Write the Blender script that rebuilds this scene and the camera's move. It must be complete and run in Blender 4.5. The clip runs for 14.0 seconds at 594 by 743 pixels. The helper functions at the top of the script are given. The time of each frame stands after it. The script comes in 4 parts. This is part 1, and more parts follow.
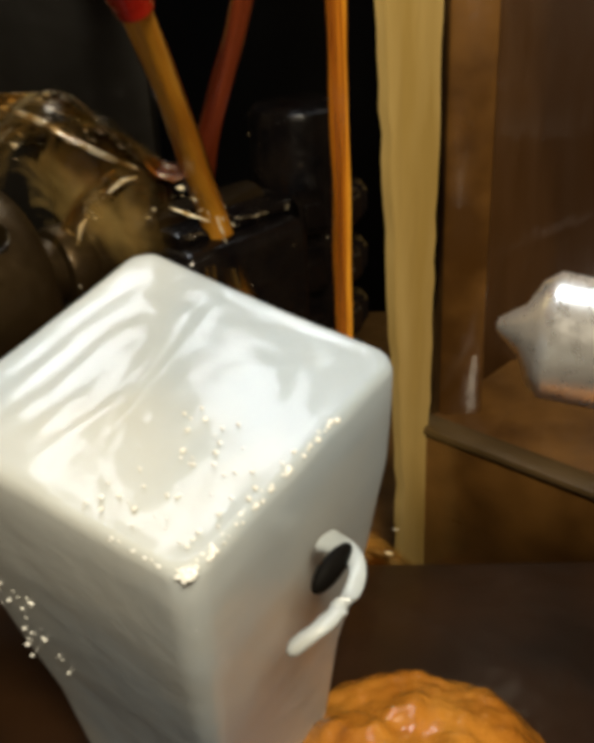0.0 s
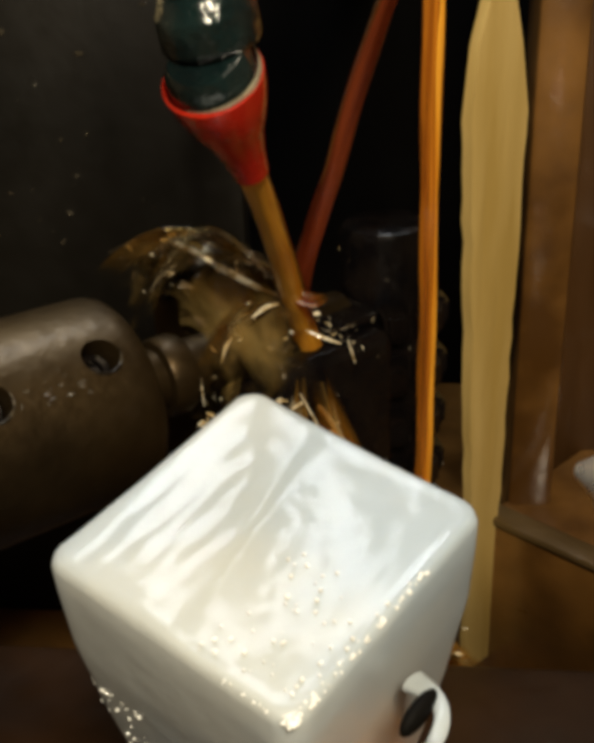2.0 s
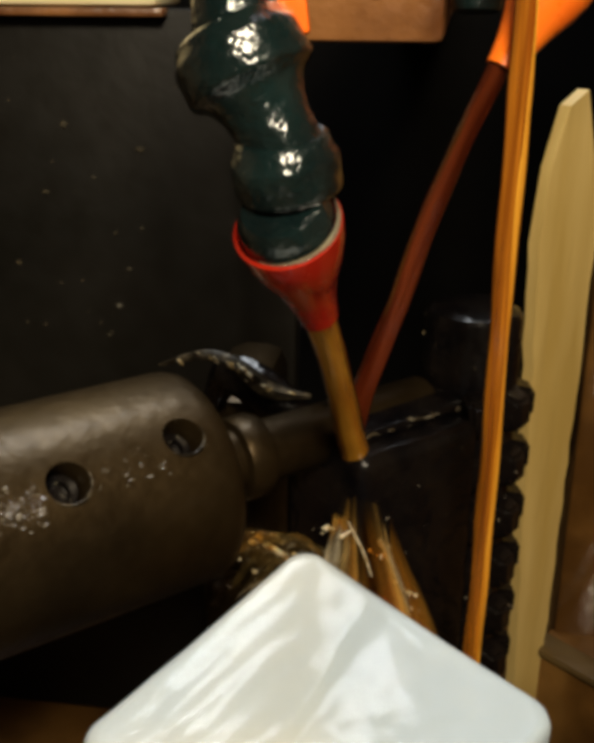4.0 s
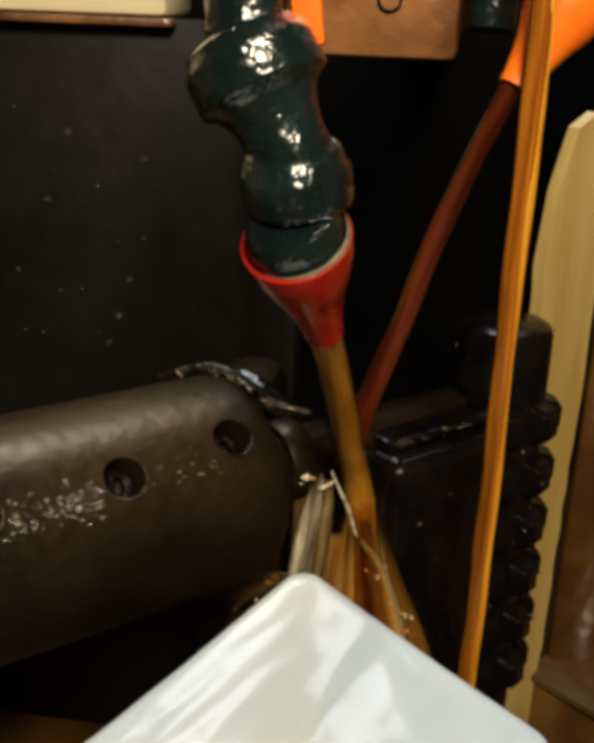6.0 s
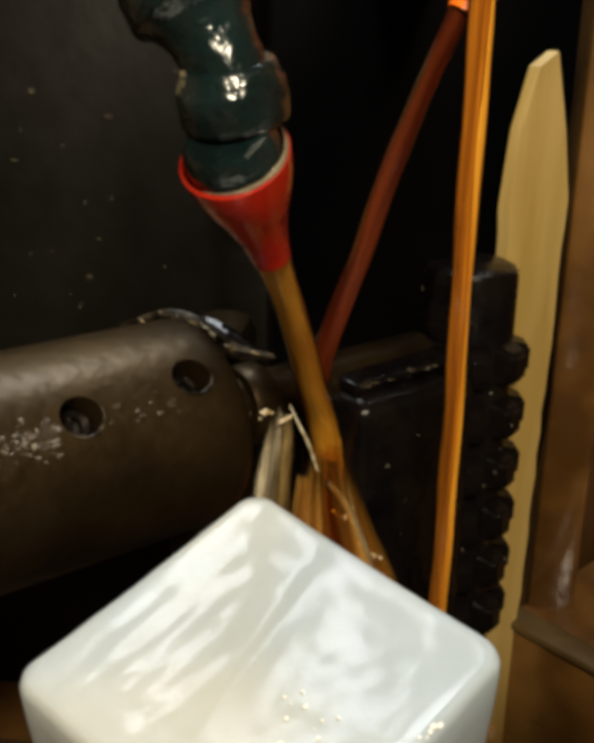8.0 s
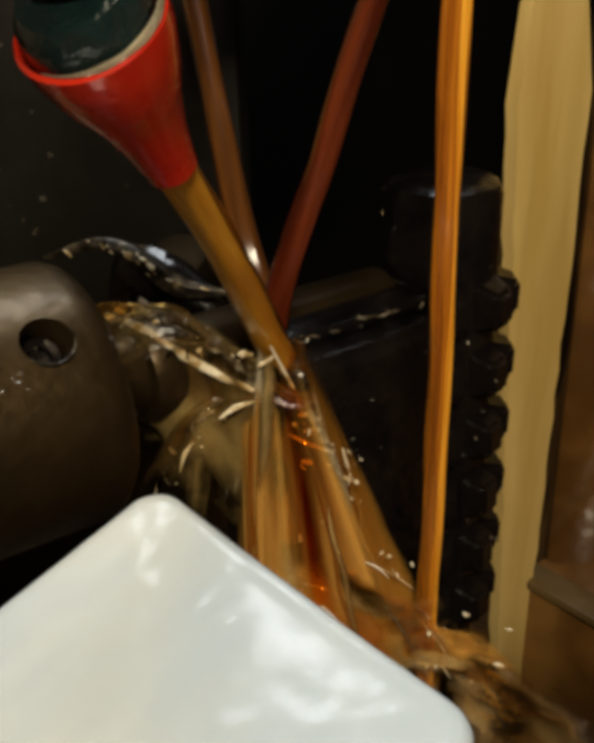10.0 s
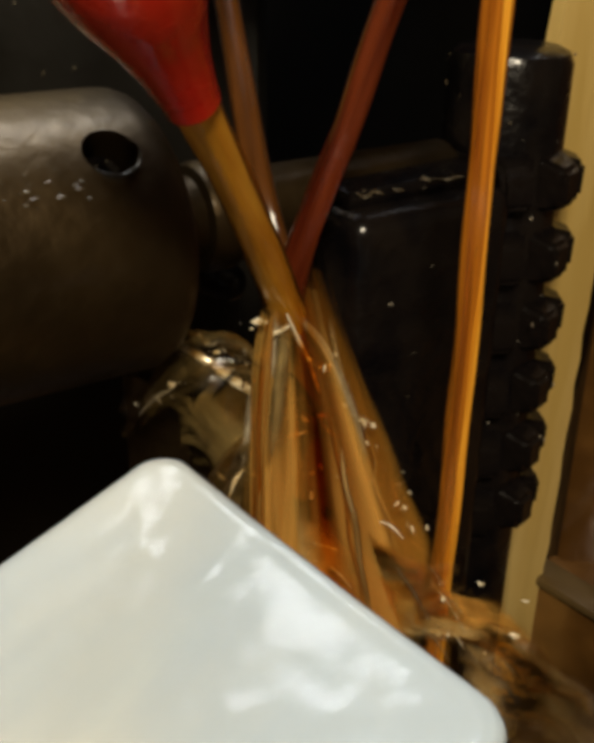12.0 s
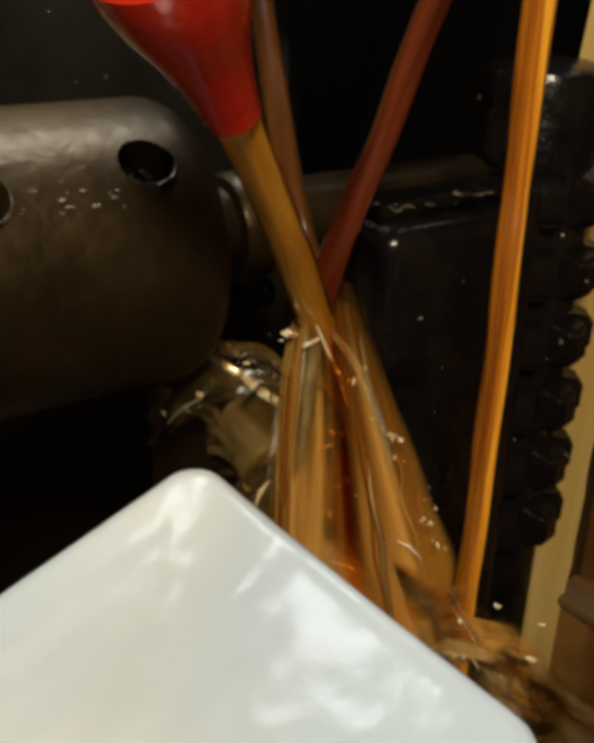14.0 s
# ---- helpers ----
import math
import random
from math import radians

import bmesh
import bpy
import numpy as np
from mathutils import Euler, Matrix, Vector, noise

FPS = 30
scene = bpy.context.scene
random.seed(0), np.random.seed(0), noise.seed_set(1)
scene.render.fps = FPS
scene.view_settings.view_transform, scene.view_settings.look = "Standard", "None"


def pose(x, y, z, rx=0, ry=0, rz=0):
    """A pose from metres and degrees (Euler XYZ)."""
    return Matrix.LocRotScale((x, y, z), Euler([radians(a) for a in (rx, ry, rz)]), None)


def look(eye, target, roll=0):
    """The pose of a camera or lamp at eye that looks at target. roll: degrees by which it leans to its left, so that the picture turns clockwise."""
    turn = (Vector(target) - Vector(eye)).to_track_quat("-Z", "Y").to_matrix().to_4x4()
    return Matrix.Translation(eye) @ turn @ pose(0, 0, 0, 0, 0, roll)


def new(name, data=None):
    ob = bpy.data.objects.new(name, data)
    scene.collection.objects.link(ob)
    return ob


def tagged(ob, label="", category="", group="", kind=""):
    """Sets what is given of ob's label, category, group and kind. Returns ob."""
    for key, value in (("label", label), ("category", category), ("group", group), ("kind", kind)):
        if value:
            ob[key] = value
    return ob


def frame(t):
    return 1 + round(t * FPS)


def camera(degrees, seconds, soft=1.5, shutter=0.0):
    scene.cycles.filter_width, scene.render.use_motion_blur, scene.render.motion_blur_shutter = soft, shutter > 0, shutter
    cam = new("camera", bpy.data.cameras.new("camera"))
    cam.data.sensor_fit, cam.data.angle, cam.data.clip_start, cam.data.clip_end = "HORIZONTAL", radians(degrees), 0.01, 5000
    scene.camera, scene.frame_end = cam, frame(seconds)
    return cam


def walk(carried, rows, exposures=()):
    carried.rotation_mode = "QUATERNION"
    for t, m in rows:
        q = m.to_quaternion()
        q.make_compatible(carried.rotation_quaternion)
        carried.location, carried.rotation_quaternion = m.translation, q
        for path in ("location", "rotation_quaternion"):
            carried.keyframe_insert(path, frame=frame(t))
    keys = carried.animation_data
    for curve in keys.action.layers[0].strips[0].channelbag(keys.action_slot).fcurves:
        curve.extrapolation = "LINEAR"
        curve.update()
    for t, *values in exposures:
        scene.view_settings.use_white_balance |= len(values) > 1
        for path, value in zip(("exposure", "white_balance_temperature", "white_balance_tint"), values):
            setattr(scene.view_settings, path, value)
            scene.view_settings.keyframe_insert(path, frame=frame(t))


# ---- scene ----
cam = camera(33.5, 14.0, 6.0, 0.4)

PATH = [
    (0, (0.047, 0.087, 0.555), (-0.043, 1.855, -0.377), -2.7),
    (0.5, (0.043, 0.081, 0.576), (-0.115, 1.827, -0.387), -3.2),
    (1, (0.042, 0.079, 0.571), (-0.151, 1.87, -0.3), -3.0),
    (1.5, (0.041, 0.078, 0.571), (-0.165, 1.888, -0.255), -2.6),
    (2, (0.04, 0.078, 0.589), (-0.175, 1.875, -0.264), -2.2),
    (2.5, (0.037, 0.105, 0.614), (-0.205, 1.871, -0.292), -0.3),
    (3, (0.033, 0.103, 0.608), (-0.227, 1.904, -0.221), -0.1),
    (3.5, (0.032, 0.102, 0.606), (-0.25, 1.922, -0.173), 0.1),
    (4, (0.029, 0.102, 0.605), (-0.255, 1.94, -0.129), 0.3),
    (4.2, (0.028, 0.1, 0.611), (-0.24, 1.931, -0.148), 1.5),
    (6.3, (0.026, 0.106, 0.603), (-0.25, 1.961, -0.091), 2.1),
    (6.5, (0.031, 0.101, 0.603), (-0.276, 1.954, -0.085), 1.1),
    (7, (0.032, 0.102, 0.602), (-0.265, 1.953, -0.095), 1.1),
    (7.5, (0.033, 0.102, 0.6), (-0.252, 1.948, -0.113), 1.0),
    (8, (0.039, 0.103, 0.589), (-0.224, 1.944, -0.147), 0.6),
    (8.5, (0.05, 0.123, 0.587), (-0.24, 1.919, -0.243), -0.5),
    (8.7, (0.053, 0.139, 0.583), (-0.241, 1.919, -0.281), -1.2),
    (10.8, (0.051, 0.176, 0.561), (-0.276, 1.937, -0.33), -1.0),
    (11, (0.05, 0.178, 0.558), (-0.276, 1.943, -0.325), -0.7),
    (11.5, (0.047, 0.18, 0.559), (-0.276, 1.944, -0.327), 0.7),
    (12, (0.047, 0.181, 0.558), (-0.273, 1.939, -0.342), 0.8),
    (12.5, (0.045, 0.182, 0.56), (-0.287, 1.93, -0.352), 1.1),
    (13, (0.045, 0.182, 0.559), (-0.295, 1.934, -0.342), 1.0),
    (13.5, (0.044, 0.181, 0.56), (-0.306, 1.936, -0.334), 1.4),
    (14, (0.044, 0.181, 0.558), (-0.314, 1.941, -0.322), 1.5),
]
walk(cam, [(t, look(eye, target, roll)) for t, eye, target, roll in PATH])

# ---- light ----
world = bpy.data.worlds.new("world")
scene.world = world
world.use_nodes = True
world.node_tree.nodes["Background"].inputs[0].default_value = (0.9, 0.8, 0.6, 1)
world.node_tree.nodes["Background"].inputs[1].default_value = 0.006


def lamp(name, eye, target, watts, size, colour):
    data = bpy.data.lights.new(name, "AREA")
    data.energy, data.size, data.color = watts, size, colour
    ob = new(name, data)
    ob.matrix_world = look(eye, target)
    return ob


lamp("work_lamp_light", (0.14, -0.17, 0.98), (0.0, 0.36, 0.43), 9.5, 0.16, (1.0, 0.87, 0.64))
lamp("rear_lamp_light", (-0.10, 0.74, 1.24), (0.0, 0.33, 0.45), 5.5, 0.30, (0.90, 0.96, 1.0))


# ---- materials ----
def material(name, colour, rough=0.5, metal=0.0, second=None, scale=40.0, bump=0.0, bump_scale=200.0, coat=0.0,
             transmission=0.0, stretch=(1, 1, 1), rough_var=0.15, sss=0.0, contrast=(0.35, 0.65), alpha=None, spec=0.5, coat_rough=0.06, sss_radius=(0.012, 0.011, 0.009)):
    m = bpy.data.materials.new(name)
    m.use_nodes = True
    nt = m.node_tree
    b = nt.nodes["Principled BSDF"]
    tc = nt.nodes.new("ShaderNodeTexCoord")
    mp = nt.nodes.new("ShaderNodeMapping")
    mp.inputs["Scale"].default_value = stretch
    nt.links.new(tc.outputs["Object"], mp.inputs["Vector"])
    big = nt.nodes.new("ShaderNodeTexNoise")
    big.inputs["Scale"].default_value, big.inputs["Detail"].default_value = scale, 6
    nt.links.new(mp.outputs[0], big.inputs["Vector"])
    ramp = nt.nodes.new("ShaderNodeValToRGB")
    ramp.color_ramp.elements[0].position, ramp.color_ramp.elements[1].position = contrast
    ramp.color_ramp.elements[0].color = (*colour, 1)
    ramp.color_ramp.elements[1].color = (*(second or [min(1, c * 1.35) for c in colour]), 1)
    nt.links.new(big.outputs["Fac"], ramp.inputs[0])
    nt.links.new(ramp.outputs[0], b.inputs["Base Color"])
    fine = nt.nodes.new("ShaderNodeTexNoise")
    fine.inputs["Scale"].default_value, fine.inputs["Detail"].default_value = bump_scale, 4
    nt.links.new(mp.outputs[0], fine.inputs["Vector"])
    rr = nt.nodes.new("ShaderNodeMapRange")
    rr.inputs["To Min"].default_value, rr.inputs["To Max"].default_value = max(0.02, rough - rough_var), min(1, rough + rough_var)
    nt.links.new(fine.outputs["Fac"], rr.inputs["Value"])
    nt.links.new(rr.outputs[0], b.inputs["Roughness"])
    b.inputs["Metallic"].default_value = metal
    b.inputs["Specular IOR Level"].default_value = spec
    b.inputs["Coat Weight"].default_value = coat
    b.inputs["Coat Roughness"].default_value = coat_rough
    b.inputs["Transmission Weight"].default_value = transmission
    b.inputs["IOR"].default_value = 1.45
    if sss:
        b.inputs["Subsurface Weight"].default_value = sss
        b.inputs["Subsurface Radius"].default_value = sss_radius
    if alpha:
        ar = nt.nodes.new("ShaderNodeMapRange")
        ar.inputs["From Min"].default_value, ar.inputs["From Max"].default_value = 0.35, 0.68
        ar.inputs["To Min"].default_value, ar.inputs["To Max"].default_value = alpha
        nt.links.new(big.outputs["Fac"], ar.inputs["Value"])
        nt.links.new(ar.outputs[0], b.inputs["Alpha"])
    if bump:
        bp = nt.nodes.new("ShaderNodeBump")
        bp.inputs["Strength"].default_value, bp.inputs["Distance"].default_value = bump, 0.002
        nt.links.new(fine.outputs["Fac"], bp.inputs["Height"])
        nt.links.new(bp.outputs[0], b.inputs["Normal"])
        nt.links.new(bp.outputs[0], b.inputs["Coat Normal"])
    return m


def film(name, tint, dark, pale, cover, across=3.0, along=1.0, gloss_rough=0.08, edge=(0.52, 1.25), bump=1.0, ior=1.46):
    """A wet skin or rope of oil with streaks that run the way it flows: it tints what lies behind it, and shines."""
    m = bpy.data.materials.new(name)
    m.use_nodes = True
    nt = m.node_tree
    b = nt.nodes["Principled BSDF"]
    b.inputs["Roughness"].default_value = 0.18
    flow, mp = nt.nodes.new("ShaderNodeAttribute"), nt.nodes.new("ShaderNodeMapping")
    flow.attribute_name = "flow"
    mp.inputs["Scale"].default_value = (across, across, along)
    nt.links.new(flow.outputs["Vector"], mp.inputs["Vector"])

    def grain(scale, detail, warp=0.0):
        n = nt.nodes.new("ShaderNodeTexNoise")
        n.inputs["Scale"].default_value, n.inputs["Detail"].default_value, n.inputs["Distortion"].default_value = scale, detail, warp
        nt.links.new(mp.outputs[0], n.inputs["Vector"])
        return n
    streak, fine, lace = grain(1.0, 5, 0.4), grain(2.6, 4), grain(3.5, 5, 0.8)
    ramp = nt.nodes.new("ShaderNodeValToRGB")
    ramp.color_ramp.elements[0].position, ramp.color_ramp.elements[1].position = 0.36, 0.66
    ramp.color_ramp.elements[0].color, ramp.color_ramp.elements[1].color = (*dark, 1), (*pale, 1)
    nt.links.new(streak.outputs["Fac"], ramp.inputs[0])
    nt.links.new(ramp.outputs[0], b.inputs["Base Color"])
    mr = nt.nodes.new("ShaderNodeMapRange")
    mr.inputs["From Min"].default_value, mr.inputs["From Max"].default_value = 0.36, 0.66
    mr.inputs["To Min"].default_value, mr.inputs["To Max"].default_value = cover
    nt.links.new(streak.outputs["Fac"], mr.inputs["Value"])
    clear, gloss, fr = nt.nodes.new("ShaderNodeBsdfTransparent"), nt.nodes.new("ShaderNodeBsdfGlossy"), nt.nodes.new("ShaderNodeFresnel")
    clear.inputs[0].default_value = (*tint, 1)
    gloss.inputs["Roughness"].default_value = gloss_rough
    bp = nt.nodes.new("ShaderNodeBump")
    nt.links.new(fine.outputs["Fac"], bp.inputs["Height"])
    bp.inputs["Strength"].default_value, bp.inputs["Distance"].default_value = bump, 0.002
    for target in (gloss, fr, b):
        nt.links.new(bp.outputs[0], target.inputs["Normal"])
    fr.inputs["IOR"].default_value = ior
    a, c = nt.nodes.new("ShaderNodeMixShader"), nt.nodes.new("ShaderNodeMixShader")
    nt.links.new(mr.outputs[0], a.inputs[0])
    nt.links.new(clear.outputs[0], a.inputs[1])
    nt.links.new(b.outputs[0], a.inputs[2])
    nt.links.new(fr.outputs[0], c.inputs[0])
    nt.links.new(a.outputs[0], c.inputs[1])
    nt.links.new(gloss.outputs[0], c.inputs[2])
    # the skin thins out and breaks into lace towards its rims
    reach, hole = nt.nodes.new("ShaderNodeAttribute"), nt.nodes.new("ShaderNodeMath")
    reach.attribute_name = "cover"
    hole.operation = "ADD"
    nt.links.new(reach.outputs["Fac"], hole.inputs[0])
    nt.links.new(lace.outputs["Fac"], hole.inputs[1])
    soft = nt.nodes.new("ShaderNodeMapRange")
    soft.interpolation_type = "SMOOTHSTEP"
    soft.inputs["From Min"].default_value, soft.inputs["From Max"].default_value = edge
    nt.links.new(hole.outputs[0], soft.inputs["Value"])
    air, whole = nt.nodes.new("ShaderNodeBsdfTransparent"), nt.nodes.new("ShaderNodeMixShader")
    nt.links.new(soft.outputs[0], whole.inputs[0])
    nt.links.new(air.outputs[0], whole.inputs[1])
    nt.links.new(c.outputs[0], whole.inputs[2])
    nt.links.new(whole.outputs[0], nt.nodes["Material Output"].inputs[0])
    return m


# Bluish and paler patches paint the cool and warm light on the plastic.
WHITE = material("milky_plastic", (0.318, 0.372, 0.425), 0.42, second=(0.410, 0.430, 0.425), scale=9, bump=0.26, bump_scale=48, stretch=(1.3, 0.8, 1.2), coat=0.32, sss=0.6, sss_radius=(0.030, 0.028, 0.026), coat_rough=0.12, rough_var=0.08, contrast=(0.42, 0.58), spec=0.35)
# Pale base colour paints lamp sparkle on beads of oil.
PALE_GLINT = material("painted_pale_glint", (0.74, 0.74, 0.70), 0.08, second=(0.90, 0.90, 0.86), scale=90, coat=1.0, coat_rough=0.03, rough_var=0.04, transmission=0.2)
STEEL = material("oily_dark_steel", (0.018, 0.0108, 0.0040), 0.42, 0.75, second=(0.046, 0.029, 0.0115), scale=22, bump=0.16, bump_scale=220, coat=0.05, coat_rough=0.14, contrast=(0.32, 0.72), spec=0.3)
# Brighter patches in the colour stand in for highlights on steel edges.
RIM = material("rim_highlight_steel", (0.015, 0.011, 0.006), 0.36, 0.5, second=(0.12, 0.095, 0.06), scale=160, bump=0.4, bump_scale=400, contrast=(0.5, 0.7))
BLACK = material("black_oily_steel", (0.0015, 0.0013, 0.0018), 0.24, 0.0, second=(0.0052, 0.0038, 0.0032), scale=60, bump=0.5, bump_scale=120, coat=0.18, spec=0.20, rough_var=0.1, coat_rough=0.08)
# The darkness of the deep recess is put into this near-black colour.
RECESS_SHADE = material("recess_shade_paint", (0.0022, 0.0018, 0.0015), 0.8, second=(0.0035, 0.003, 0.0025), scale=12, bump=0.1, spec=0.08)
# Near-black colour that stands in for the shade inside holes.
HOLE_SHADE = material("hole_shade_paint", (0.002, 0.0016, 0.0012), 0.7, 0.0, bump=0.3, spec=0.1)
GREEN = material("dark_green_plastic", (0.0020, 0.0050, 0.0054), 0.20, second=(0.0050, 0.0140, 0.0140), scale=50, bump=0.65, bump_scale=210, coat=0.9)
RED = material("red_plastic", (0.30, 0.008, 0.004), 0.25, second=(0.42, 0.020, 0.006), scale=30, bump=0.25, bump_scale=110, coat=0.7, sss=0.1)
ORANGE = material("orange_plastic", (0.88, 0.13, 0.008), 0.3, second=(0.92, 0.20, 0.012), scale=30, bump=0.1, coat=0.5)
AMBER = film("amber_oil", (0.90, 0.55, 0.14), (0.52, 0.195, 0.012), (0.74, 0.36, 0.036), (0.85, 0.98), 0.7, 1.6, edge=(0.40, 0.95), bump=0.25)
ORANGE_OIL = film("orange_oil", (0.74, 0.32, 0.05), (0.18, 0.040, 0.003), (0.50, 0.175, 0.012), (0.60, 0.94), 0.85, 0.8, edge=(0.40, 1.25), bump=0.25)
RED_OIL = film("red_brown_oil", (0.62, 0.26, 0.12), (0.060, 0.008, 0.0025), (0.120, 0.022, 0.006), (0.35, 0.75), 0.7, 1.5, gloss_rough=0.15, edge=(0.45, 1.2), bump=0.2, ior=1.15)
# Darkened copy of the oil: its dimness is put into the colour.
SHADED_OIL = film("shaded_brown_oil", (0.55, 0.30, 0.12), (0.050, 0.017, 0.003), (0.095, 0.032, 0.006), (0.45, 0.80), 0.7, 1.5, gloss_rough=0.3, edge=(0.45, 1.3), bump=0.2, ior=1.08)
FILM_OIL = film("brown_oil_film", (0.64, 0.33, 0.085), (0.22, 0.074, 0.006), (0.56, 0.275, 0.042), (0.06, 0.42), 1.5, 1.0, bump=0.3, ior=1.25)
STREAK = film("streaked_oil_film", (0.86, 0.58, 0.22), (0.34, 0.150, 0.016), (0.72, 0.43, 0.105), (0.0, 0.38), 2.0, 0.8, bump=0.35, ior=1.15)
CLEAR_OIL = film("pale_oil_splash", (0.80, 0.64, 0.34), (0.20, 0.120, 0.030), (0.46, 0.33, 0.130), (0.06, 0.48), 2.0, 1.6)
VEIL = film("olive_oil_veil", (0.74, 0.55, 0.25), (0.19, 0.112, 0.024), (0.50, 0.35, 0.125), (0.06, 0.52), 1.5, 1.3, edge=(0.50, 1.45), bump=0.5)
SPLASH = film("golden_oil_splash", (0.90, 0.68, 0.34), (0.40, 0.195, 0.034), (0.82, 0.58, 0.24), (0.04, 0.70), 1.8, 1.5, edge=(0.55, 1.35), bump=0.8)
# Highlights on splashing oil are put into this pale golden colour.
GLINT = material("painted_golden_glint", (0.45, 0.32, 0.14), 0.07, second=(0.95, 0.86, 0.66), scale=260, coat=1.0, coat_rough=0.03, rough_var=0.04, transmission=0.35, contrast=(0.42, 0.58))
# Pale froth; also paints the nozzle rim's highlight and some glints.
MILK = film("pale_froth_glint", (0.86, 0.74, 0.52), (0.42, 0.32, 0.17), (0.84, 0.74, 0.54), (0.20, 0.80), 3.5, 1.2)
# Serves froth on the shaft, and painted sparkles on cutter and block.
FLECK = material("oil_fleck_glint", (0.26, 0.20, 0.12), 0.06, second=(0.74, 0.66, 0.52), scale=300, coat=1.0, coat_rough=0.03, rough_var=0.04, transmission=0.75, contrast=(0.45, 0.60))
BEAD = material("oil_bead_glint", (0.92, 0.78, 0.52), 0.03, second=(1.0, 0.90, 0.70), scale=60, coat=0.0, transmission=0.95, rough_var=0.02)
FOAM = material("orange_oil_foam", (0.30, 0.095, 0.007), 0.25, second=(0.52, 0.22, 0.03), scale=30, bump=0.6, bump_scale=150, coat=0.6, transmission=0.1)
STRAW = material("straw_painted_metal", (0.41, 0.275, 0.078), 0.36, second=(0.56, 0.405, 0.155), scale=7, stretch=(6, 6, 0.9), bump=0.25, bump_scale=18, coat=0.5, coat_rough=0.15, contrast=(0.34, 0.68))
PANEL = material("dark_grey_paint", (0.0055, 0.0050, 0.0038), 0.44, second=(0.0105, 0.0090, 0.0070), scale=7, bump=0.2, bump_scale=60, coat=0.08, spec=0.2)
TRAY = material("oily_dark_tray", (0.007, 0.0032, 0.0014), 0.36, second=(0.026, 0.011, 0.004), scale=13, bump=0.3, bump_scale=50, coat=0.15, spec=0.3)
BROWN = material("oil_wet_brown_paint", (0.064, 0.027, 0.0055), 0.34, second=(0.195, 0.092, 0.022), scale=16, bump=0.5, bump_scale=45, coat=0.6)
# Upright brown streaks in the colour stand in for reflections.
DEEP = material("oil_wet_reflection_panel", (0.034, 0.014, 0.0035), 0.4, second=(0.105, 0.046, 0.011), scale=5, stretch=(2.5, 2.5, 0.4), bump=0.25, bump_scale=40, coat=0.3)
EDGE_BROWN = material("olive_brown_edge", (0.055, 0.034, 0.012), 0.4, second=(0.10, 0.062, 0.024), scale=14, bump=0.3, bump_scale=70, coat=0.3)
RUST = material("rusty_brown_casting", (0.10, 0.034, 0.008), 0.42, second=(0.26, 0.11, 0.035), scale=26, bump=0.5, bump_scale=140, coat=0.4, contrast=(0.4, 0.62))
CREAM = material("cream_paint", (0.80, 0.66, 0.36), 0.4, second=(0.86, 0.76, 0.50), scale=12, bump=0.1, coat=0.2)
CHROME = material("bright_ground_steel", (0.80, 0.79, 0.77), 0.30, 0.85, second=(0.90, 0.89, 0.87), scale=40, bump=0.04, bump_scale=300)
# Colour raised so that the unseen walls throw back warm fill.
WARM_FILL = material("warm_fill_paint", (0.15, 0.10, 0.052), 0.5, second=(0.21, 0.145, 0.08), scale=5, bump=0.1, bump_scale=60)


# ---- building tools ----
def smooth(bm, angle=40):
    for f in bm.faces:
        f.smooth = True
    for e in bm.edges:
        if len(e.link_faces) == 2 and e.calc_face_angle() > radians(angle):
            e.smooth = False


def part(name, bm, mat, parent=None, label="", angle=40):
    smooth(bm, angle)
    me = bpy.data.meshes.new(name)
    bm.to_mesh(me)
    bm.free()
    me.materials.append(mat)
    ob = new(name, me)
    ob.parent = parent
    if label:
        tagged(ob, label)
    return ob


def thing(name, label, category, at=None, group="", kind=""):
    ob = new(name)
    ob.empty_display_size = 0.01
    if at is not None:
        ob.matrix_basis = at
    return tagged(ob, label, category, group, kind)


def box(bm, lo, hi, m=Matrix(), bevel=0.0, segments=2):
    made = bmesh.ops.create_cube(bm, size=1)["verts"]
    lo, hi = Vector(lo), Vector(hi)
    for v in made:
        v.co = lo + Vector((v.co.x + 0.5, v.co.y + 0.5, v.co.z + 0.5)) * (hi - lo)
    if bevel:
        edges = list({e for v in made for e in v.link_edges})
        r = bmesh.ops.bevel(bm, geom=edges, offset=bevel, segments=segments, affect="EDGES", profile=0.5)
        made = list({v for f in r["faces"] for v in f.verts} | {v for v in made if v.is_valid})
    bmesh.ops.transform(bm, matrix=m, verts=made)
    return bm


def cube_bm(lo, hi, bevel=0.0, m=Matrix(), segments=2):
    return box(bmesh.new(), lo, hi, m, bevel, segments)


def axis_frame(origin, direction):
    """A frame whose z runs along direction."""
    return Matrix.Translation(origin) @ Vector(direction).to_track_quat("Z", "Y").to_matrix().to_4x4()


